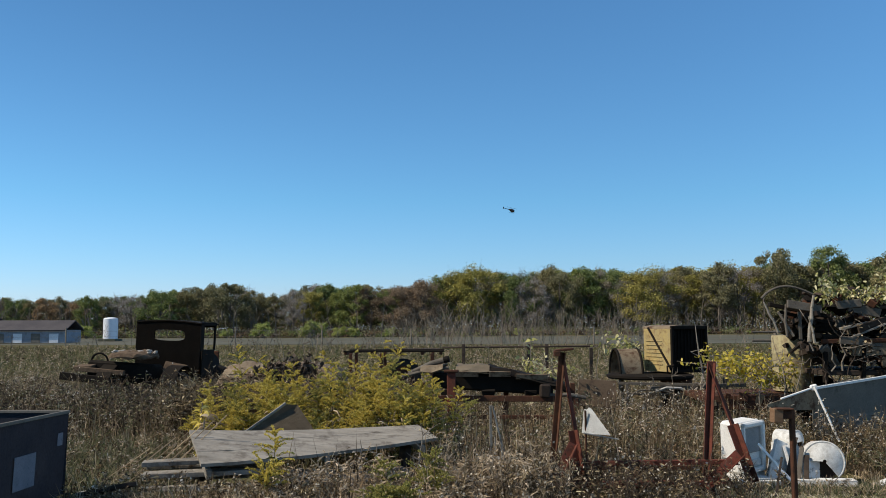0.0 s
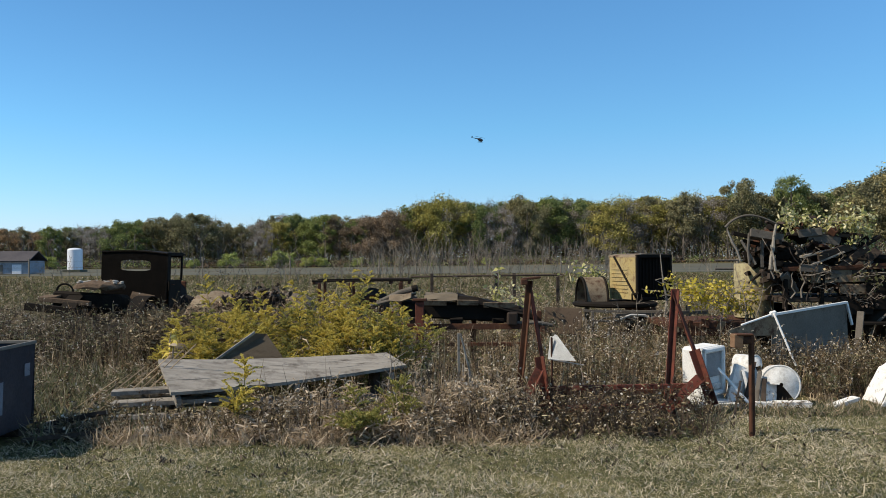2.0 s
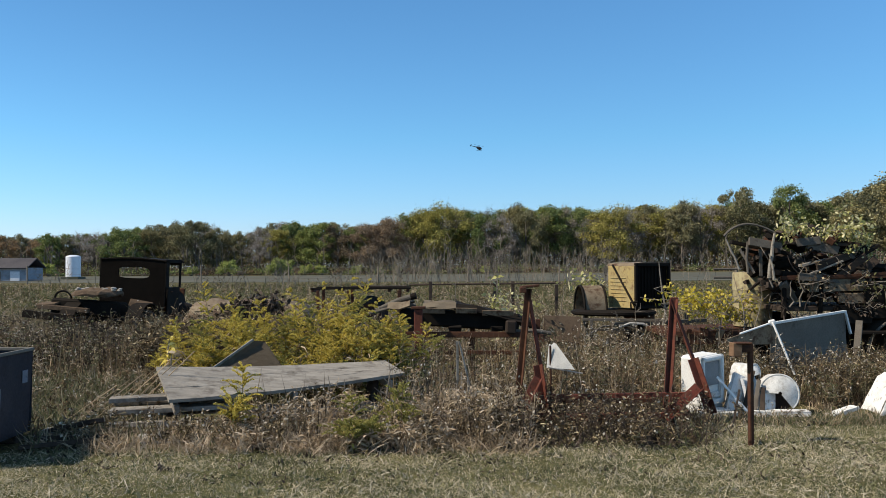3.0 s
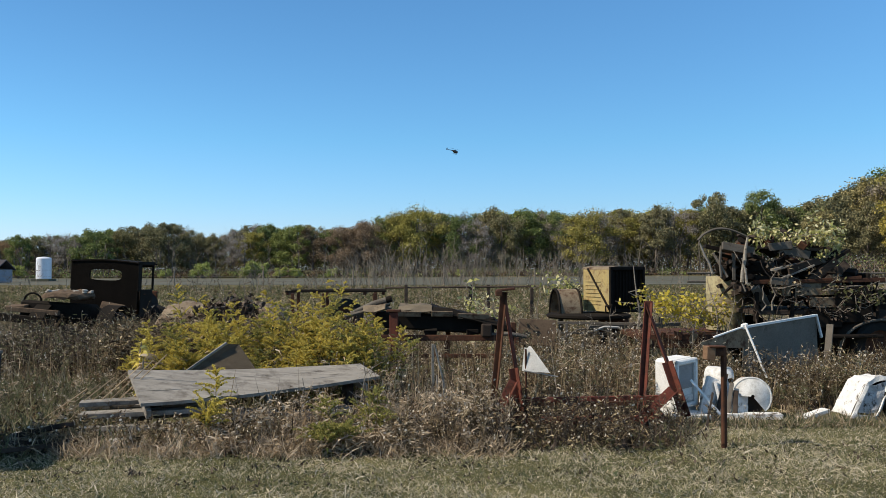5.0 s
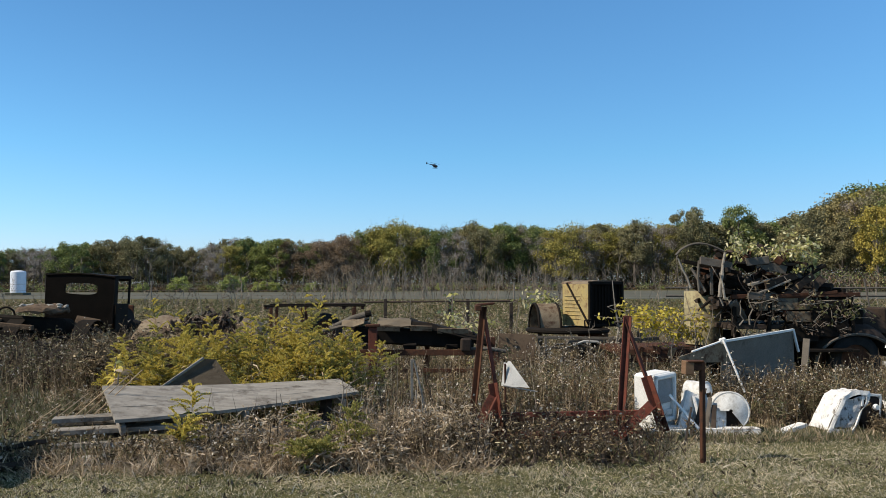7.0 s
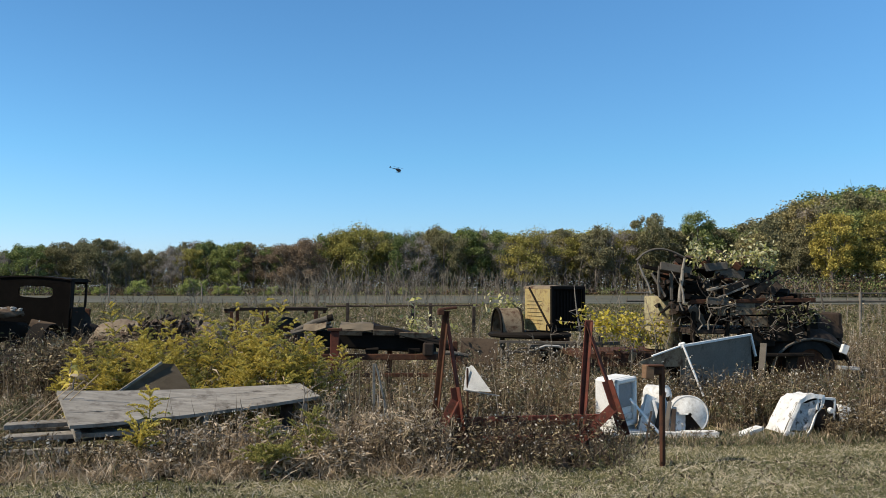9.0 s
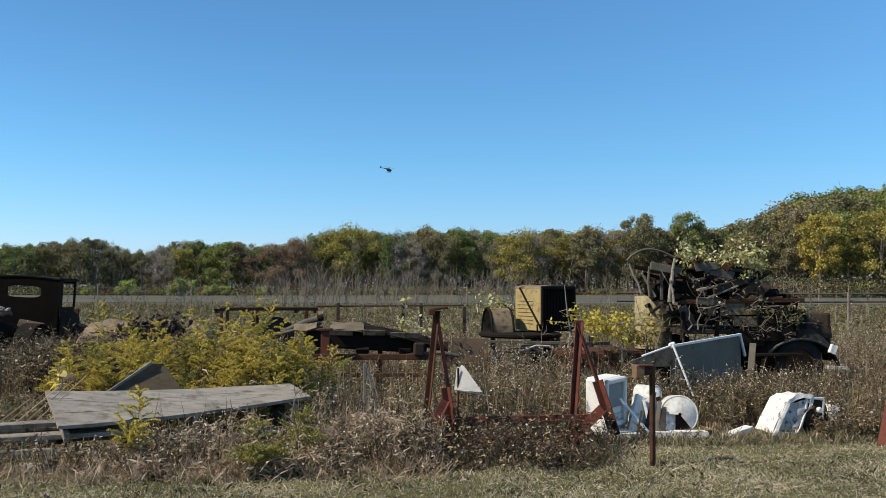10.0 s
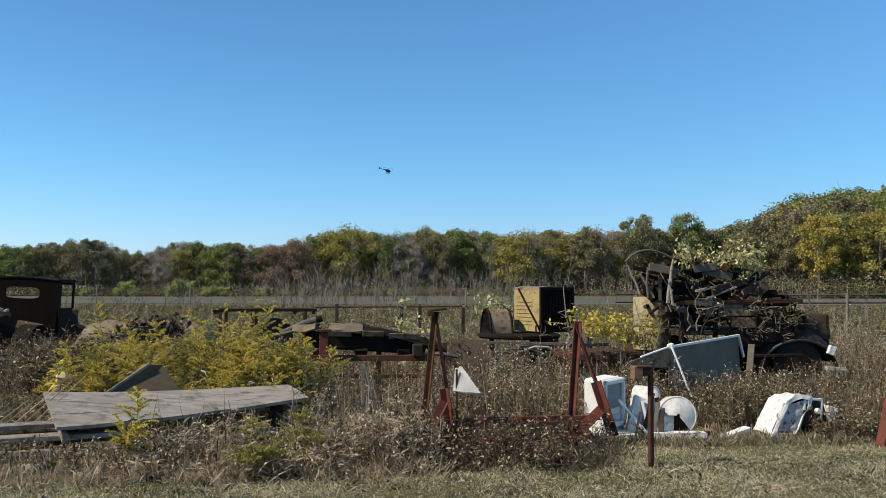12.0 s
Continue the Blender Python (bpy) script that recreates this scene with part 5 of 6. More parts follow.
    bmesh.ops.transform(b, matrix=pose(-0.28, -1.1, 1.1, 0, -2, 0), verts=b.verts)
    part("tank_top", b, M_umber, root, "dented rusty brown tank top")
    rg = bmesh.new()
    rp = [(math.cos(2 * math.pi * i / 24) * 0.17, 0, math.sin(2 * math.pi * i / 24) * 0.17) for i in range(25)]
    tube(rp, 0.022, 6, rg, cap=False)
    part("steering_ring", rg, M_black, root, "bare black steering ring").matrix_basis = pose(-1.02, -1.15, 0.97, 8, 0, 10)
    part("tail_bar", box((1.1, 0.1, 0.1), (-0.85, -1.45, 0.78), (0, 3, 0), 0.01), M_umber, root)
    part("tail_plate", box((0.42, 0.3, 0.05), (-1.25, -1.3, 0.86), (8, -5, 0), 0.01), M_umber, root)
    part("axle_housing", box((1.5, 0.5, 0.36), (-0.5, -1.0, 0.78), (0, 2, 0), 0.05, wobble=0.03), M_black, root)
    part("bumper", box((1.1, 0.07, 0.16), (-1.1, -1.6, 0.62), (0, 4, 0), 0.01), M_black, root)
    return root


build_black_truck()
for i in range(22):
    x = -7.95 + 0.045 * i + random.uniform(-.04, .04)
    q = random.uniform(.03, .075)
    lump("debris_lump", (q, q, q * .5), (x + .05 + random.uniform(-.05, .05), 18.15 + random.uniform(-.12, .12), 1.2 + random.uniform(0, .05)), M_stone, "pale dusty lump of debris on the truck deck", "debris", 90 + i)


# -- rounded car body sunk in weeds --
def build_car_body():
    root = thing("car_body", pose(-3.75, 16.2, 0, 0, 0, 4) @ Matrix.Diagonal((0.66, 1, 0.95, 1)), "tan rusted rounded car body sunk in goldenrod", "car")
    rows = []
    prof = [(-1.75, 0.35), (-1.7, 0.85), (-1.5, 1.08), (-1.0, 1.17), (-0.4, 1.08), (0.1, 1.12), (0.6, 1.14), (1.2, 1.12), (1.7, 1.0), (1.95, 0.75), (2.0, 0.35)]
    for x, z in prof:
        rows.append([(x, math.sin(a) * 0.8, z * (0.35 + 0.65 * math.cos(a) ** 0.5 if math.cos(a) > 0 else 0.35)) for a in [math.radians(-88 + 176 * j / 12) for j in range(13)]])
    smooth(part("body", sheet(rows, 0.02), M_tan, root), 60)
    # no hole is cut; a black panel stands in for the shaded window
    part("window_opening", box((0.5, 0.04, 0.22), (-0.15, -0.66, 0.9), (-25, 0, 0), 0.03), M_black, root, "dark panel standing in for the shade in an empty window")
    for x in (-1.1, 1.2):
        wheel(root, (x, -0.72, 0.3), 0.34, 0.16)
    return root


build_car_body()


# -- flat trailer frame with a tyre --
def build_trailer():
    root = thing("flat_trailer", pose(-1.95, 20.0, 0, 0, 0, 2), "rusty flat trailer frame with a loose tyre", "trailer")
    for y in (-0.6, 0.6):
        part("side_rail", box((2.3, 0.05, 0.04), (0.0, y, 1.19), (0, 0, 0), 0.008), M_black, root)
    for x in (-1.1, -0.5, 0.1, 0.65, 1.08):
        part("crossbar", box((0.07, 1.2, 0.06), (x, 0, 1.14), (0, 0, 0), 0.008), M_rust, root)
    for x in (-0.98, -0.28, 0.88):
        for y in (-0.6, 0.6):
            part("leg", box((0.07, 0.06, 1.15), (x, y, 0.57), (0, 0, 0), 0.008), M_rust, root)
    part("deck_board", box((1.3, 0.4, 0.025), (0.42, -0.38, 1.235), (0, 0, 0), 0.006), M_darkwood, root)
    wheel(root, (0.22, -0.45, 0.62), 0.4, 0.22, turn=(90, 0, 10))
    return root


build_trailer()


# -- low wrecked machine --
def build_low_wreck():
    root = thing("wrecked_machine", pose(0.15, 14.0, 0, 0, 0, -3), "low dark wrecked farm machine with dusty tan top", "machine")
    rows = []
    for k in range(13):
        f = k / 12
        x = -1.05 + 2.15 * f
        z = 1.10 + 0.05 * math.sin(f * 5) - 0.22 * max(0, f - 0.45) ** 1.3 * 1.6
        rows.append([(x, -0.5, z - 0.09), (x, -0.42, z - 0.01), (x, -0.1, z + 0.01), (x, 0.4, z - 0.02), (x, 0.5, z - 0.1)])
    dent = lambda rr, k: [[tuple(Vector(p) + Vector((0, 0, 0.05 * noise.noise(Vector(p) * 4 + Vector((k, 0, 0)))))) for p in r_] for r_ in rr]
    part("top_sheet", sheet(dent(rows[:3], 1), 0.03), M_tan, root, "dusty tan curved top sheet")
    part("top_sheet", sheet(dent([[(x + 0.03, y, z - 0.02) for x, y, z in r_] for r_ in rows[3:7]], 5), 0.03), M_ply, root, "dusty brown dented top sheet")
    part("rear_sheet", sheet(dent(rows[6:], 9), 0.035), M_black, root, "dark sloping rear sheet")
    b = box((1.9, 0.8, 0.26), (0.1, 0.02, 0.83), (0, 3, 0), 0.03, wobble=0.03)
    part("body", b, M_black, root)
    # tan strips put where lit openings show under the top sheets
    for x, w_ in ((-0.32, 0.4), (0.22, 0.34), (0.72, 0.5)):
        part("slot_panel", box((w_, 0.02, 0.09), (x, -0.49, 0.985 - 0.04 * (x > 0.3)), (18, 1, 0), 0.004), M_tan, root, "dusty tan strip standing in for a lit slot")
    part("nose", box((0.7, 0.7, 0.12), (0.95, 0, 0.83), (0, 14, 0), 0.03, wobble=0.02), M_black, root)
    part("exhaust_pipe", tube([(-1.25, -0.3, 0.98), (-0.9, -0.3, 1.14), (-0.68, -0.32, 1.20)], [0.04, 0.045, 0.05], 12), M_dusty, root, "pale grey pipe with a dark mouth")
    part("pipe_mouth", tube([(-0.685, -0.32, 1.20), (-0.60, -0.325, 1.222)], 0.055, 12), M_black, root)
    part("pipe", tube([(-1.65, -0.3, 0.86), (-1.1, -0.35, 1.0), (-0.6, -0.38, 1.08)], 0.028, 8), M_dusty, root)
    part("frame_rail", box((2.3, 0.06, 0.09), (-0.05, -0.7, 0.62), (0, 0, 0), 0.006), M_rust, root)
    part("frame_rail", box((2.4, 0.06, 0.06), (0.0, -0.7, 0.34), (0, 0, 0), 0.006), M_rust, root)
    part("upright", box((0.13, 0.09, 1.05), (-0.52, -0.85, 0.5), (0, 0, 0), 0.008), M_redrust, root)
    part("head_plate", box((0.22, 0.16, 0.04), (-0.52, -0.85, 1.05), (0, 0, 0), 0.008), M_rust, root)
    for x in (-1.1, 0.3, 1.4):
        part("leg", box((0.08, 0.08, 0.65), (x, -0.62, 0.3), (0, 0, 0), 0.008), M_rust, root)
        part("leg", box((0.08, 0.08, 0.8), (x, 0.3, 0.4), (0, 0, 0), 0.008), M_rust, root)
    part("junction_box", box((0.16, 0.14, 0.2), (0.92, -0.72, 0.74), (0, 3, 6), 0.02), M_sooty, root, "grey-brown box on the frame")
    part("side_bar", tube([(0.9, -0.6, 0.66), (1.3, -0.65, 0.68), (1.55, -0.6, 0.63)], 0.03, 8), M_dusty, root)
    for i in range(3):
        p = box((random.uniform(.12, .35), .05, random.uniform(.05, .14)), (-0.8 + 0.8 * i + random.uniform(-.2, .2), -0.55, 0.7), (random.uniform(-20, 20), random.uniform(-25, 25), 0), 0.01, wobble=0.02)
        part("bracket", p, M_black, root)
    return root


build_low_wreck()


# -- yellow engine machine --
def build_yellow_machine():
    root = thing("engine_unit", pose(3.88, 16.9, 0, 0, 0, 25), "faded yellow engine housing on a dark round platform", "engine")
    # local x: across the grille, local y: along the hood
    w, d, z0, z1 = 0.42, 0.84, 0.86, 1.76
    side = M_yellow
    for sx in (-1, 1):
        p = part("side_panel", box((0.03, d, z1 - z0 - 0.06), (sx * w, 0, (z0 + z1) / 2 - 0.03), (0, 0, 0), 0.008), side, root)
        for k in range(7):
            part("louvre", box((0.022, 0.5, 0.018), (sx * (w + 0.017), 0.08, z0 + 0.14 + 0.075 * k), (0, 18 * sx, 0), 0.003), M_yellow, p)
    rows = [[(math.sin(a) * w * 1.04, -d / 2 - 0.02 + (d + 0.04) * k / 4, z1 - 0.07 + math.cos(a) ** 0.6 * 0.075 if math.cos(a) > 0 else z1 - 0.07) for a in [math.radians(-90 + 180 * j / 12) for j in range(13)]] for k in range(5)]
    smooth(part("hood_top", sheet(rows, 0.025), M_tan, root, "dusty tan-yellow rounded hood top"), 50)
    part("rear_panel", box((2 * w, 0.03, z1 - z0 - .05), (0, d / 2, (z0 + z1) / 2 - .03), (0, 0, 0), 0.008), side, root)
    fr = bmesh.new()
    for sx, sz, cx, cz in ((2 * w, 0.07, 0, z1 - 0.05), (2 * w, 0.06, 0, z0 + 0.02), (0.06, z1 - z0, -w + .02, (z0 + z1) / 2 - .02), (0.06, z1 - z0, w - .02, (z0 + z1) / 2 - .02)):
        box((sx, 0.06, sz), (cx, -d / 2 - 0.01, cz), (0, 0, 0), 0.01, fr)
    part("grille_frame", fr, M_black, root)
    part("radiator_core", box((2 * w - .08, 0.05, z1 - z0 - .12), (0, -d / 2 + 0.06, (z0 + z1) / 2 - .02), (0, 0, 0), 0.004), M_black, root, "dark dusty radiator core")
    for k in range(9):
        part("grille_bar", box((0.012, 0.02, z1 - z0 - .12), (-0.32 + 0.08 * k, -d / 2 + 0.02, (z0 + z1) / 2 - .02), (0, 0, 0), 0), M_black, root)
    part("strap", bar((-w - 0.03, 0.25, z1 - 0.05), (-w - 0.03, -0.45, z0 + 0.05), 0.025, 0.04), M_black, root, "dark diagonal strap")
    # round platform
    pl = smooth(part("platform", lathe([(0.02, 0.0), (1.0, 0.0), (1.05, 0.03), (1.05, 0.07), (0.98, 0.09), (0.02, 0.09)], 40), M_black, root, "dark round steel platform"), 30)
    pl.matrix_basis = pose(-0.66, -0.05, 0.74) @ Matrix.Diagonal((0.78, 0.78, 1, 1))
    part("pedestal", lathe([(0.5, 0.05), (0.5, 0.2), (0.3, 0.3), (0.3, 0.76)], 20), M_rust, root)
    # curved guard beside it
    rows = [[(-1.3 + 0.42 * j / 3 + 0.0, 0.4 + math.cos(math.pi * k / 12) * 0.36, 0.82 + math.sin(math.pi * k / 12) * 0.48) for j in range(4)] for k in range(13)]
    g = smooth(part("curved_guard", sheet(rows, 0.02), M_tan, root, "rusty tan curved guard"))
    turn_guard = pose(-0.9, 0.36, 0, 0, 0, -18) @ pose(1.08, -0.4, 0)
    g.matrix_basis = turn_guard
    rim = [(-1.31, 0.4 + math.cos(math.pi * k / 14) * 0.37, 0.80 + math.sin(math.pi * k / 14) * 0.50) for k in range(15)]
    part("guard_rim", tube(rim, 0.025, 6), M_black, g)
    rim2 = [(-0.87, 0.4 + math.cos(math.pi * k / 14) * 0.37, 0.80 + math.sin(math.pi * k / 14) * 0.50) for k in range(15)]
    part("guard_rim", tube(rim2, 0.025, 6), M_black, g)
    part("lever", tube([(-0.5, -0.4, 0.85), (-0.52, -0.42, 0.98), (-0.42, -0.5, 1.0)], 0.02, 6), M_black, root)
    # frame below
    for p, q in (((-1.3, -0.9, 0.62), (0.9, -0.9, 0.62)), ((-1.2, -0.7, 0.45), (0.8, -0.9, 0.42)), ((-1.2, -0.9, 0.2), (-0.6, -0.9, 0.6)), ((0.2, -0.95, 0.62), (0.45, -0.95, 0.1)),
                 ((0.0, -0.95, 0.62), (-0.3, -0.95, 0.1)), ((0.7, -0.6, 0.75), (0.7, -0.6, 0.0)), ((-1.0, 0.4, 0.75), (-1.0, 0.4, 0.0)), ((0.7, 0.5, 0.75), (0.7, 0.5, 0.0))):
        part("frame_bar", bar(p, q, 0.07, 0.07), M_dusty if random.random() < .6 else M_black, root)
    return root


build_yellow_machine()
# rust-brown sheet standing before it
rusty = part("rusty_sheet", box((0.62, 0.02, 0.46), bevel=0.004, wobble=0.012), M_umber)
rusty.matrix_world = pose(2.02, 14.6, 0.60, -14, 3, -6)
tagged(rusty, "rust-brown sheet-metal panel standing in weeds", "sheet metal")
for x in (1.8, 2.25):
    plank("stake", (x, 14.63, -0.02), (x, 14.62, 0.5), 0.03, 0.03, M_rust, "rusty stake holding up a sheet", "stake")


def build_bent_frame():
    root = thing("bent_frame", pose(3.3, 15.6, 0), "bent grey-brown steel frame under the engine platform", "frame")
    for p, q, w_ in (((-0.75, 0.1, 0.70), (0.7, 0, 0.68), .05), ((-0.7, 0, 0.52), (0.6, 0, 0.5), .04), ((0.15, 0, 0.62), (0.42, 0, 0.0), .07), ((0.62, 0, 0.68), (0.3, 0, 0.12), .06),
                     ((-0.6, 0, 0.7), (-0.62, 0, -0.05), .05), ((-0.2, 0, 0.68), (-0.35, 0, 0.1), .05), ((0.68, 0.05, 0.72), (0.7, 0.05, -0.05), .05)):
        part("bar", bar(p, q, w_, w_), M_dusty, root)
    part("bent_bar", tube([(-0.1, -0.05, 0.56), (0.1, -0.05, 0.63), (0.35, -0.05, 0.62), (0.55, -0.05, 0.5), (0.62, -0.05, 0.3)], 0.025, 6), M_pale, root, "pale bent bar")
    part("bent_bar", tube([(-0.7, -0.05, 0.4), (-0.4, -0.05, 0.58), (0.0, -0.05, 0.6), (0.3, -0.05, 0.48)], 0.02, 6), M_dusty, root)
    return root


build_bent_frame()


# -- cream tank drum on a rusty bed --
def build_drum():
    root = thing("tank_drum", pose(5.42, 14.9, 0.62), "cream-yellow dented steel tank drum with dead vines", "drum")
    smooth(part("shell", lathe([(0.30, 0.0), (0.325, 0.01), (0.33, 0.3), (0.335, 0.32), (0.33, 0.34), (0.327, 0.62), (0.334, 0.64), (0.33, 0.66), (0.33, 0.93), (0.32, 0.95), (0.30, 0.945), (0.29, 0.925)], 36), M_cream, root), 30)
    part("bung", lathe([(0.03, 0), (0.035, 0.015), (0.02, 0.02)], 10), M_rust, root).matrix_basis = pose(0.15, -0.1, 0.93)
    return root


build_drum()


def build_bed():
    root = thing("rusty_flatbed", pose(4.85, 14.9, 0), "rusty steel flatbed with a ragged edge", "flatbed")
    part("deck", box((2.3, 1.5, 0.1), (0.0, 0, 0.55), (0, 0, 0), 0.01, wobble=0.02), M_rust, root)
    part("edge_beam", box((2.3, 0.08, 0.22), (0, -0.72, 0.48), (0, 0, 0), 0.01), M_rust, root)
    for x in (-1, 0.1, 1.0):
        for y in (-0.6, 0.6):
            part("leg", box((0.1, 0.1, 0.5), (x, y, 0.25), (0, 0, 0), 0.01), M_rust, root)
    for i in range(9):
        part("torn_strip", box((random.uniform(.08, .2), 0.02, random.uniform(.06, .2)), (-1.05 + 0.26 * i, -0.78, 0.52 + random.uniform(-.06, .06)), (random.uniform(-25, 25), random.uniform(-20, 20), 0), 0.003), M_rust if i % 3 else M_tan, root)
    return root


build_bed()


# -- second truck, piled with scrap and vines --
def build_scrap_truck():
    root = thing("scrap_truck", pose(6.9, 14.6, 0), "dark rusted truck loaded with scrap and overgrown with vines", "truck")
    # local origin under the load; hood to +x
    for y in (-0.42, 0.42):
        part("chassis_rail", box((3.1, 0.1, 0.18), (0.0, y, 0.66), (0, 0, 0), 0.01), M_black, root)
    part("bed_floor", box((2.1, 1.5, 0.08), (-0.35, 0, 0.98), (0, 0, 0), 0.01), M_darkwood, root)
    part("bed_side", box((1.0, 0.05, 0.2), (-0.42, -0.76, 1.36), (3, -1, 0), 0.008, wobble=0.01), M_tan, root, "faded tan bed side panel")
    part("bed_side", box((0.55, 0.05, 0.16), (-0.2, -0.78, 1.15), (4, 2, 0), 0.008, wobble=0.01), M_tan, root, "faded tan bed side panel")
    part("bed_rail", box((2.2, 0.06, 0.07), (-0.3, -0.78, 1.5), (0, -1, 0), 0.006), M_rust, root)
    for x in (-1.35, -0.75, 0.02, 0.66):
        part("bed_stake", box((0.07, 0.07, 0.75), (x, -0.76, 1.2), (0, random.uniform(-4, 4), 0), 0.008), M_black, root)
    part("cab_back", box((0.08, 1.5, 0.9), (0.55, 0, 1.18), (0, 0, 0), 0.02), M_black, root)
    part("cab_side", box((0.62, 0.05, 0.62), (0.25, -0.8, 1.12), (0, 0, 0), 0.02, wobble=0.01), M_black, root)
    part("cowl", box((0.45, 1.3, 0.55), (0.75, 0, 1.08), (0, 0, 0), 0.06), M_black, root)
    rows = [[(0.6 + 0.3 * k, math.cos(math.pi * j / 10) * (0.5 - 0.02 * k), 0.85 + math.sin(math.pi * j / 10) ** 0.6 * (0.52 - 0.05 * k)) for j in range(11)] for k in range(4)]
    smooth(part("hood", sheet(rows, 0.02), M_sooty, root), 50)
    part("grille_shell", box((0.1, 0.85, 0.62), (1.45, 0, 0.98), (0, 0, 0), 0.06), M_sooty, root)
    for sy in (-1, 1):
        rows = [[(0.72 + math.cos(math.pi * k / 12) * 0.72, sy * (0.52 + 0.3 * j / 4), 0.5 + math.sin(math.pi * k / 12) * 0.58 - 0.015 * j * j) for j in range(5)] for k in range(13)]
        fe = smooth(part("fender", sheet(rows, 0.018), M_sooty, root))
        part("fender_lip", tube([(0.72 + math.cos(math.pi * k / 14) * 0.73, sy * 0.83, 0.48 + math.sin(math.pi * k / 14) * 0.58 - 0.2) for k in range(3, 15)], 0.024, 6), M_dusty, fe)
        wheel(root, (0.72, sy * 0.68, 0.42), 0.44, 0.2)
        wheel(root, (-0.9, sy * 0.68, 0.42), 0.44, 0.22)
    part("running_board", box((0.9, 0.25, 0.05), (0.2, -0.9, 0.6), (0, 0, 0), 0.01), M_black, root)
    part("tool_box", box((0.55, 0.3, 0.3), (-0.25, -0.75, 0.88), (0, 0, 0), 0.02), M_black, root)
    part("bumper", box((0.08, 1.0, 0.12), (1.55, 0.2, 0.5), (0, 0, 0), 0.02), M_black, root)
    return root


build_scrap_truck()
random.seed(5)
SCRAP = thing("scrap_load", pose(6.7, 14.6, 1.06), "heap of broken boards, beams and rusty scrap on the truck", "scrap")
for i in range(230):
    f = random.random()
    x = -1.45 + 2.1 * f
    top = 1.16 * (1 - 0.75 * abs((x + 0.65) / 1.2) ** 2.2) + 0.1
    z = random.uniform(0.05, max(0.15, top))
    y = random.uniform(-0.75, 0.45)
    L = random.uniform(0.15, 0.55)
    mt = random.choice([M_darkwood, M_darkwood, M_black, M_rust, M_sooty, M_black, M_darkwood, M_sooty, M_dusty, M_black])
    b = box((L, random.uniform(.04, .16), random.uniform(.025, .12)), (x, y, z), (random.uniform(-40, 40), random.uniform(-45, 45), random.uniform(-60, 60)), 0.004, wobble=0.012)
    part("board" if mt in (M_darkwood, M_greywood) else "scrap_piece", b, mt, SCRAP)
for p, q, w_, h_, mt in (((-0.35, -0.7, 0.5), (0.42, -0.72, 0.95), .16, .05, M_black), ((-1.95, -0.6, 1.02), (-1.0, -0.6, 0.82), .1, .06, M_black), ((-1.75, -0.5, 0.9), (-0.9, -0.55, 0.7), .09, .05, M_black),
                          ((-1.1, -0.75, 1.0), (0.1, -0.7, 0.95), .1, .05, M_darkwood), ((-0.9, -0.78, 0.62), (-0.3, -0.75, 0.75), .09, .04, M_greywood), ((-0.75, -0.8, 0.48), (-0.2, -0.8, 0.7), .08, .03, M_greywood),
                          ((-1.5, -0.7, 0.45), (-1.5, -0.7, 0.9), .05, .04, M_dusty), ((-1.85, -0.72, 0.9), (-1.62, -0.74, 0.5), .035, .035, M_twig), ((-0.9, -0.78, 0.4), (0.6, -0.78, 0.5), .07, .05, M_rust)):
    part("beam", bar(p, q, w_, h_), mt, SCRAP)
hoop = [(-2.05 + 0.95 * k / 12, -0.55, 1.12 + 0.2 * math.sin(math.pi * (k / 12) ** 0.8)) for k in range(13)]
part("bent_pipe", tube(hoop, 0.02, 6), M_dusty, SCRAP, "thin grey bent pipe")
# weathered dead trunk and posts that stand out pale against the heap
for pts, rad, mt in (([(-1.42, -0.86, 0.42), (-1.41, -0.85, 0.6), (-1.37, -0.84, 0.78), (-1.35, -0.82, 0.95), (-1.30, -0.8, 1.16)], [0.036, 0.028, 0.032, 0.024, 0.02], M_deadwood),
                     ([(-1.36, -0.9, 0.4), (-1.38, -0.89, 0.62), (-1.43, -0.88, 0.82)], [0.024, 0.018, 0.008], M_deadwood),
                     ([(-2.08, -0.75, 1.06), (-2.0, -0.75, 0.86), (-1.93, -0.75, 0.74), (-1.87, -0.76, 0.55)], [0.012, 0.02, 0.017, 0.02], M_deadwood),
                     ([(-1.73, -0.76, 0.5), (-1.75, -0.75, 0.75), (-1.72, -0.74, 1.02)], [0.02, 0.022, 0.022], M_dusty)):
    part("dead_limb", tube(pts, rad, 7), mt, SCRAP, "weathered grey dead limb" if mt is M_deadwood else "")
for x, z, L, ry in ((-0.5, 0.92, 0.5, 12), (-0.35, 0.7, 0.6, -18), (-0.1, 0.55, 0.75, -38), (0.1, 0.5, 0.7, -42), (-0.55, 0.42, 0.8, 4), (-0.75, 1.02, 0.4, -6), (-1.45, 0.98, 0.55, 10)):
    part("plank", box((L, 0.05, 0.13), (x, -0.8 + 0.05 * random.random(), z), (random.uniform(-15, 15), ry, random.uniform(-8, 8)), 0.006, wobble=0.008), random.choice([M_darkwood, M_sooty, M_dusty]), SCRAP)
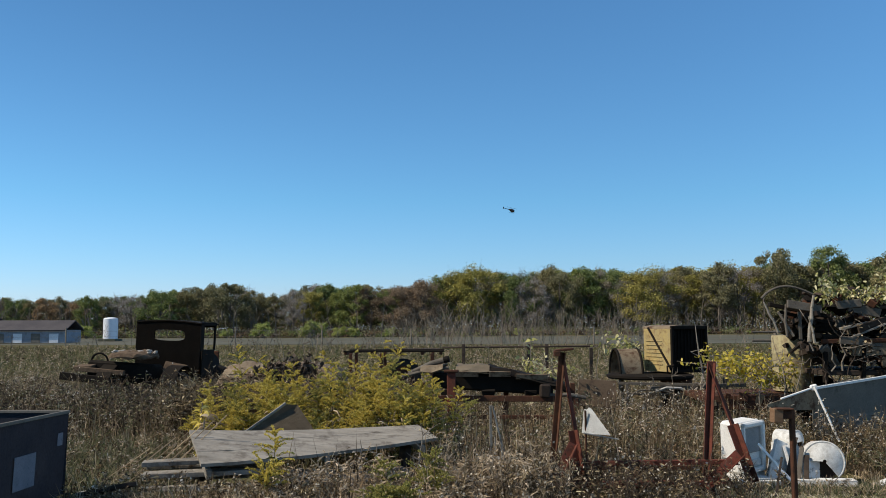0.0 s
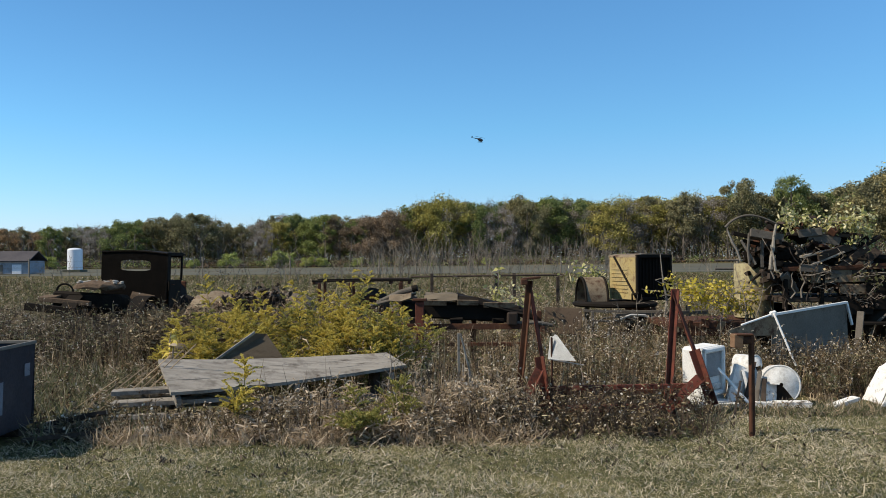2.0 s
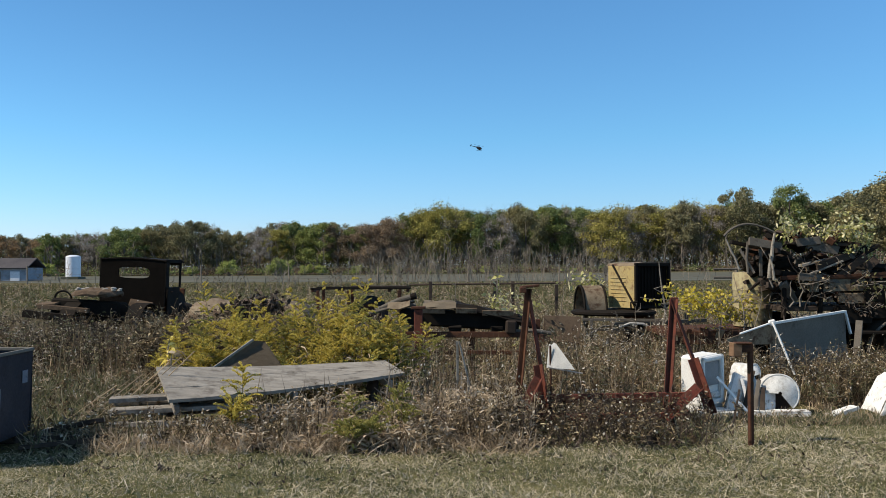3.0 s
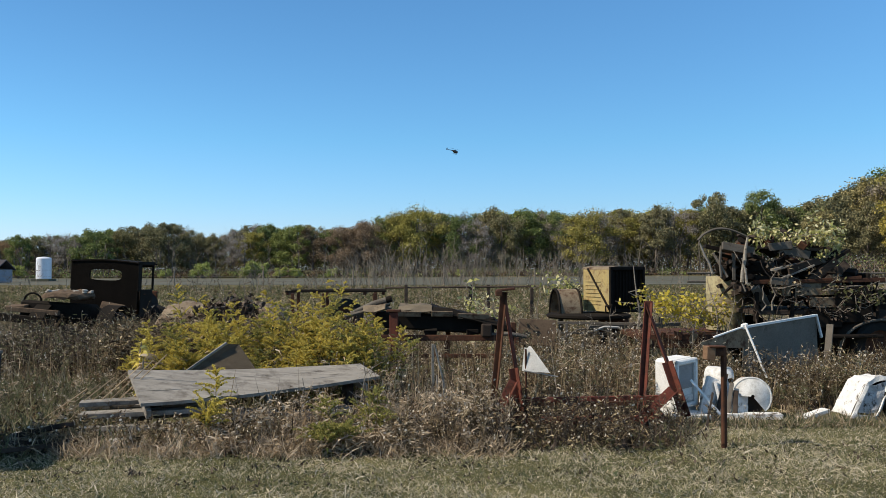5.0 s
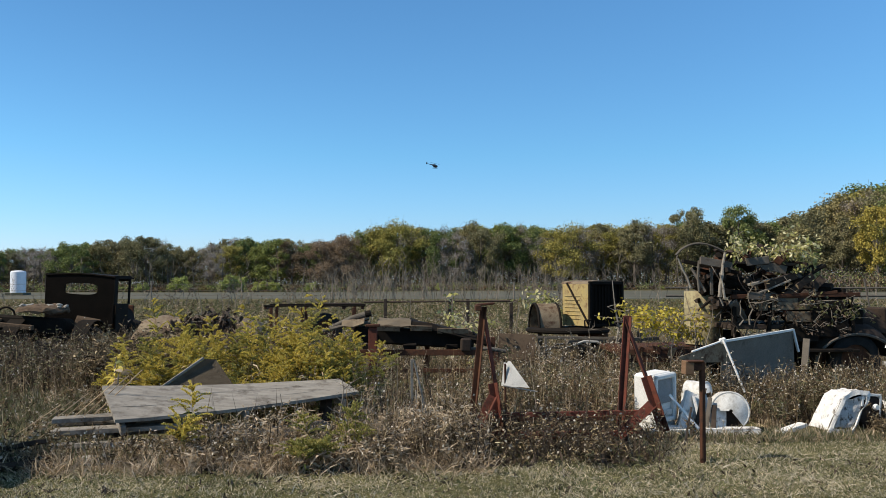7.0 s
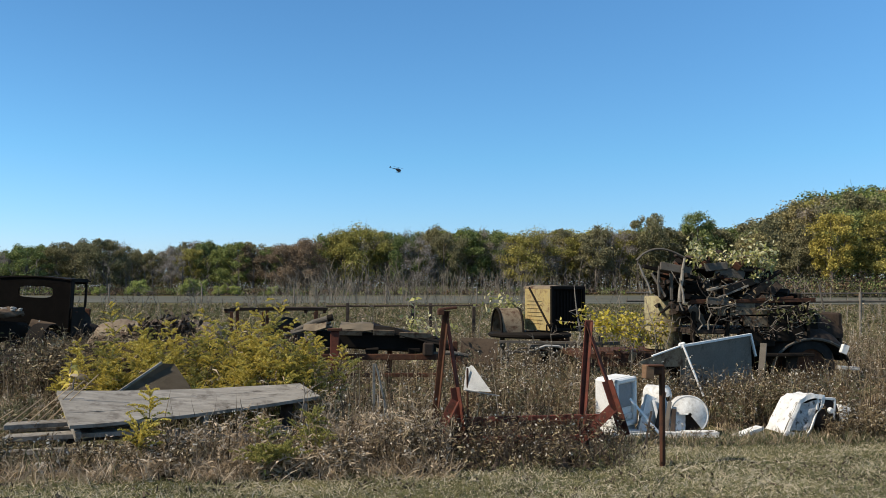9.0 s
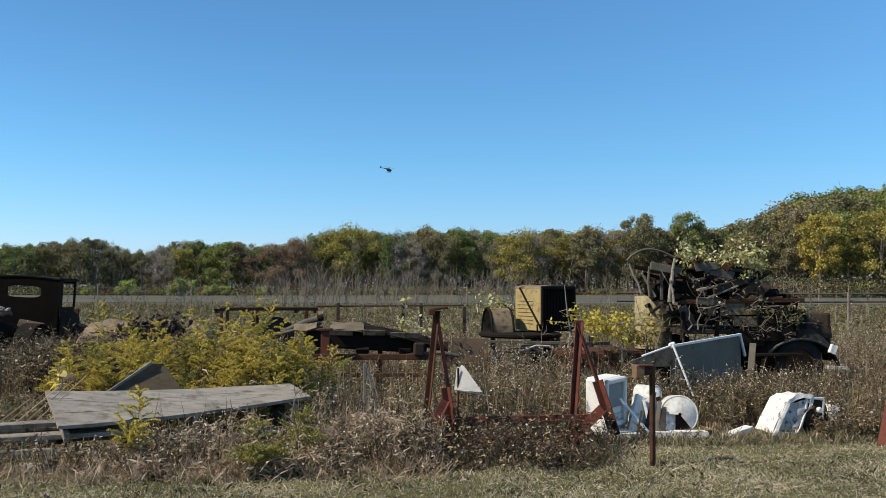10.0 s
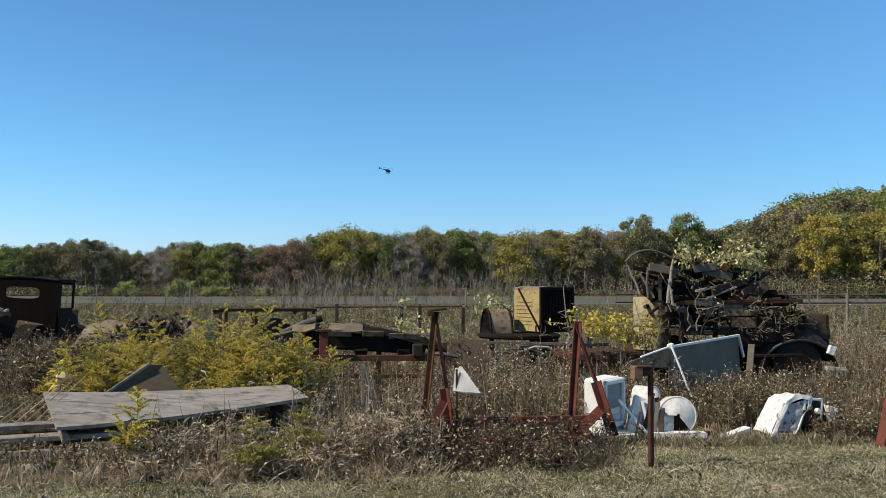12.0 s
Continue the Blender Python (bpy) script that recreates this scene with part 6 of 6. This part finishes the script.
for i in range(7):
    s0 = Vector((-1.1 + random.uniform(-.25, .3), -0.85, random.uniform(-0.3, 0.35)))
    e0 = s0 + Vector((random.uniform(-.3, .3), random.uniform(-.05, .2), random.uniform(0.3, 0.75)))
    pts = [s0.lerp(e0, f) + Vector((random.uniform(-.05, .05), random.uniform(-.03, .03), 0)) for f in (0, .2, .4, .6, .8, 1.0)]
    part("branch", tube(pts, [0.014, 0.012, 0.011, 0.01, 0.008, 0.005], 6), M_twig if i % 2 else M_darkwood, SCRAP, "dead vine branch")


def vine(name, label, centre, size, n, material, leaf, seed, twigs=14):
    """Leaves strung along wandering stems over a thing."""
    root = thing(name, pose(*centre), label, "vine")
    g = np.random.default_rng(seed)
    bl = Blades()
    for _ in range(twigs):
        p = Vector((g.uniform(-1, 1) * size[0], g.uniform(-1, 1) * size[1], g.uniform(-1, 0.4) * size[2]))
        pts = [p]
        for _ in range(5):
            p = p + Vector((g.normal() * .12, g.normal() * .08, g.normal() * .06 + 0.01))
            pts.append(p)
        part("stem", tube(pts, 0.006, 4), M_twig, root)
        m = n // twigs
        k = g.integers(0, 5, m)
        f = g.random((m, 1))
        arr = np.array([list(q) for q in pts])
        pos = arr[k] * (1 - f) + arr[k + 1] * f + g.normal(0, 0.05, (m, 3))
        bl.add(pos, g.normal(size=(m, 3)) + np.array([0, -0.4, 0.1]), leaf * g.uniform(0.6, 1.4, m), leaf * g.uniform(0.5, 0.95, m), g.uniform(0.1, 0.6, m), 0)
    link_mesh("foliage", bl.mesh("foliage"), material, root)
    return root


vine("vine", "pale green vine sprawling over the scrap heap", (6.3, 14.0, 2.27), (0.66, 0.22, 0.06), 1000, M_vine, 0.058, 1, 16)
vine("vine", "pale green vine hanging down the scrap heap", (6.86, 14.0, 2.02), (0.24, 0.2, 0.18), 420, M_vine, 0.052, 2, 8)
vine("vine", "yellowing vine over a rusty flatbed", (4.42, 14.3, 1.12), (0.42, 0.3, 0.25), 700, M_yellowleaf, 0.06, 3, 20)
vine("vine", "yellowing vine climbing beside the cream drum", (4.9, 14.35, 1.0), (0.15, 0.2, 0.3), 260, M_yellowleaf, 0.06, 4)
vine("vine", "sparse green vine round the rusty trailer", (1.1, 14.8, 1.05), (0.3, 0.3, 0.25), 130, M_vine, 0.07, 5)
vine("vine", "dark wilted leaves heaped over the car body", (-3.45, 14.9, 1.02), (0.45, 0.3, 0.2), 700, M_litter_shade, 0.09, 8, 16)
vine("vine", "dark wilted vine on the fender", (7.25, 13.72, 1.3), (0.45, 0.15, 0.12), 200, M_olive, 0.055, 6)
vine("vine", "brown dead creeper hanging down the truck side", (6.75, 13.72, 1.15), (0.75, 0.08, 0.3), 160, M_litter_shade, 0.05, 9, 9)
vine("vine", "brown dead creeper tangled on the truck bed", (6.3, 13.72, 1.5), (0.5, 0.08, 0.3), 120, M_drybrown, 0.05, 10, 7)
vine("vine", "sunlit yellow-green creeper by the guard", (2.9, 17.6, 1.35), (0.5, 0.4, 0.2), 240, M_vine, 0.08, 7)


def dead_branch(name, base, h, spread, seed, label, r=0.014, forks=7):
    random.seed(seed)
    b = bmesh.new()
    pts = [Vector(base)]
    for k in range(6):
        pts.append(pts[-1] + Vector((random.uniform(-1, 1) * spread, random.uniform(-.4, .4) * spread, h / 6)))
    tube(pts, [r, r * .9, r * .8, r * .65, r * .5, r * .35, r * .2], 6, b)
    for _ in range(forks):
        s0 = pts[random.randrange(1, 6)]
        m = s0 + Vector((random.uniform(-1, 1), random.uniform(-.3, .3), random.uniform(0, .7))) * h * 0.14
        e = m + Vector((random.uniform(-1, 1), random.uniform(-.3, .3), random.uniform(-.3, .7))) * h * 0.14
        tube([s0, m, e], [r * .5, r * .35, r * .15], 5, b)
    return tagged(part(name, b, M_deadwood if r > 0.02 else M_twig), label, "sapling", "bare saplings")


DEAD = "bare grey leafless sapling rising from weeds"
for i, (x, y, h, sp) in enumerate(((4.05, 15.6, 1.75, .06), (3.6, 15.3, 1.0, .1), (4.9, 14.0, 1.55, .1), (5.15, 14.0, 1.45, .12), (4.55, 14.1, 1.3, .14), (5.75, 14.0, 1.7, .1), (6.0, 13.9, 1.9, .08), (3.0, 15.0, 0.9, .12),
                                     (2.7, 18.5, 1.7, .08), (-1.25, 8.75, .6, .03), (-1.0, 8.8, .55, .03), (-0.6, 8.85, .75, .03), (-0.42, 8.9, .6, .04), (5.25, 14.45, 1.35, .07), (5.6, 14.45, 1.45, .06), (5.42, 14.4, 1.1, .09), (0.2, 19, 1.5, .1), (1.5, 17, 1.3, .08), (-3.6, 18, 1.7, .1), (-4.7, 21, 1.9, .1), (8.8, 20, 1.5, .1), (11, 19, 1.3, .12), (-9.4, 15, 1.3, .1))):
    dead_branch("sapling", (x, y, float(rise(x, y)) - 0.02), h, sp, 200 + i, DEAD, 0.03 if i == 0 else 0.014, 11 if i == 0 else 7)


def broadleaf(name, x, y, h, n, leaf, material, label, seed):
    """A single stalk with large drooping leaves."""
    root = thing(name, at_ground(x, y), label, "plant")
    g = np.random.default_rng(seed)
    b = bmesh.new()
    pts = [(0.03 * math.sin(k), 0, h * k / 6 - 0.02) for k in range(7)]
    tube(pts, [0.012] * 6 + [0.005], 6, b)
    part("stalk", b, M_twig, root)
    bl = Blades()
    z = g.uniform(0.15, 1.0, n) * h
    bl.add(np.stack([g.normal(0, .03, n), g.normal(0, .03, n), z], 1), scatter(n, 0.6), leaf * g.uniform(.6, 1.3, n), leaf * 0.32 * g.uniform(.6, 1.2, n), g.uniform(.3, 1.0, n), 0)
    link_mesh("foliage", bl.mesh("foliage"), material, root)
    return root


broadleaf("pokeweed", 1.08, 17.0, 1.55, 40, 0.22, M_vine, "tall pale green leafy weed beyond the wreck", 1)
broadleaf("pokeweed", 1.35, 16.0, 1.0, 30, 0.18, M_vine, "leafy pale green weed beside the rack", 2)
for i, (x, y, h) in enumerate(((-3.45, 10.6, 0.85), (-3.38, 10.5, 0.7), (-3.5, 10.7, 0.6))):
    broadleaf("dead_leafy_stalk", x, y, h, 46, 0.14, M_straw if i % 2 else M_gold, "dead stalk with curled straw-yellow leaves", 10 + i)
for i in range(7):
    x = -3.85 + 0.09 * i
    plank("cane", (x - 0.1, 8.7 + .05 * i, 0.1), (x + 0.28 + 0.05 * i, 9.2, 0.42 + 0.06 * i), 0.008, 0.008, M_straw, "long straw-coloured cane leaning on boards", "cane", "leaning canes")


# -- far field: fences, tank, sheds --
def build_fence(y0, slope, x0, x1, gap, h, wires, label):
    root = thing("fence", Matrix.Identity(4), label, "fence")
    x, pts = x0, []
    i = 0
    while x <= x1:
        y = y0 + slope * x
        hh = h * random.uniform(0.92, 1.12)
        b = tube([(x, y, -0.1), (x + random.uniform(-.04, .04), y, hh)], 0.085, 6)
        part("post", b, M_twig, root)
        pts.append((x, y))
        x += gap
        i += 1
    for z in wires:
        b = tube([(px, py, z + float(rise(px, py))) for px, py in pts], 0.014, 4)
        part("wire", b, M_twig, root)
    return root


build_fence(86, -0.05, -62, 66, 9.2, 1.75, (0.5, 1.0, 1.6), "old wire fence with thin grey posts across the field")


def build_pipe_rail():
    root = thing("pipe_rail", Matrix.Identity(4), "long rusty pipe rail on short posts in weeds", "rail")
    part("rail", tube([(-1.0, 24.0, 1.17), (1.0, 23.5, 1.2), (3.2, 23.2, 1.22)], 0.024, 8), M_darkwood, root)
    for x in (-0.4, 1.4, 1.9, 3.1):
        part("post", box((0.09, 0.09, 1.3), (x, 23.75 - 0.1 * x, 0.62), (0, 0, 0), 0.01), M_darkwood, root)
    return root


build_pipe_rail()


def build_pipe_fence():
    root = thing("pipe_fence", Matrix.Identity(4), "grey pipe fence with two rails and short posts", "fence")
    for z in (1.57, 1.30):
        part("rail", tube([(8.6, 27, z), (14, 27.2, z - 0.02), (20, 27.3, z + 0.02), (27, 27.5, z)], 0.028 if z > 1.5 else 0.04, 8), M_dusty, root)
    for x in (9.4, 13.0, 16.8, 20.6, 24.4):
        part("post", tube([(x, 27.25, -0.1), (x, 27.22, 1.62)], 0.05, 8), M_twig, root)
    return root


build_pipe_fence()
plank("post", (15.45, 26.8, 0.0), (15.1, 26.8, 1.86), 0.05, 0.04, M_dusty, "pale post leaning against the pipe fence", "post")



def build_tank():
    root = thing("storage_tank", pose(-55.0, 125, 0), "white upright cylindrical storage tank by sheds", "tank")
    smooth(part("shell", lathe([(1.02, 0.3), (1.05, 0.32), (1.05, 3.3), (0.9, 3.45), (0.4, 3.55), (0.05, 3.57)], 32), M_tank, root), 25)
    part("plinth", box((2.6, 2.6, 0.35), (0, 0, 0.17), (0, 0, 0), 0.03), M_gravel, root)
    return root


build_tank()


def build_shed(x, y, w, d, h, roof, label, wall=M_shed):
    root = thing("shed", pose(x, y, 0, 0, 0, 2), label, "shed")
    part("wall", box((w, d, h), (0, 0, h / 2), (0, 0, 0), 0.02), wall, root)
    pts = [(-w / 2 - .3, -d / 2 - .4, h), (-w / 2 - .3, 0, h + roof), (-w / 2 - .3, d / 2 + .4, h)]
    rows = [[Vector(p) + Vector(((w + .6) * k, 0, 0)) for p in pts] for k in (0, 0.25, 0.5, 0.75, 1)]
    part("roof", sheet(rows, 0.12), M_roof, root)
    for i in range(4):
        part("door", box((w * 0.12, 0.06, h * 0.72), (-w * 0.36 + i * w * 0.24, -d / 2 - 0.03, h * 0.36), (0, 0, 0), 0.02), M_tank if i % 2 else M_panel, root)
    return root


build_shed(-59.5, 112, 10, 5, 1.7, 1.3, "long low pale blue-grey shed with a dark roof")
build_shed(-72, 114, 12, 6, 1.9, 1.5, "long low pale shed with a dark roof")


# -- helicopter hanging over the wood --
def build_helicopter():
    root = thing("helicopter", pose(25.0, 600, 85.6, 0, -4, 205), "small dark helicopter flying far off in clear sky", "helicopter")
    prof = [(-2.2, 0.12, 0.0), (-2.0, 0.55, -0.1), (-1.3, 0.95, -0.1), (-0.4, 1.1, 0.0), (0.6, 1.05, 0.1), (1.4, 0.75, 0.35), (2.2, 0.35, 0.6)]
    b = bmesh.new()
    rings = [[b.verts.new((x, math.cos(2 * math.pi * k / 14) * r, math.sin(2 * math.pi * k / 14) * r * 1.05 + z)) for k in range(14)] for x, r, z in prof]
    for r0, r1 in zip(rings, rings[1:]):
        for k in range(14):
            b.faces.new((r0[k], r0[(k + 1) % 14], r1[(k + 1) % 14], r1[k]))
    b.faces.new(rings[0][::-1])
    b.faces.new(rings[-1])
    smooth(part("cabin", b, M_heli, root))
    part("tail_boom", tube([(1.9, 0, 0.55), (6.6, 0, 0.95)], [0.32, 0.13], 10), M_heli, root)
    part("tail_fin", box((0.7, 0.08, 1.5), (6.6, 0, 1.3), (0, -20, 0), 0.03), M_heli, root)
    part("mast", tube([(0, 0, 0.9), (0, 0, 1.9)], 0.12, 8), M_heli, root)
    for a in (20, 200):
        part("rotor_blade", box((5.0, 0.28, 0.07), (math.cos(radians(a)) * 2.6, math.sin(radians(a)) * 2.6, 1.9), (0, 0, a), 0.02), M_heli, root)
    part("tail_rotor", box((0.1, 0.06, 1.5), (6.8, 0.2, 1.0), (0, 30, 0), 0.02), M_heli, root)
    for sy in (-1, 1):
        sk = part("skid", tube([(-1.9, sy * 1.0, -1.5), (-1.6, sy, -1.6), (1.6, sy, -1.6)], 0.08, 6), M_heli, root)
        for x in (-0.8, 0.9):
            part("strut", tube([(x, sy * 0.6, -0.8), (x, sy * 1.0, -1.6)], 0.07, 6), M_heli, sk)
    return root


build_helicopter()
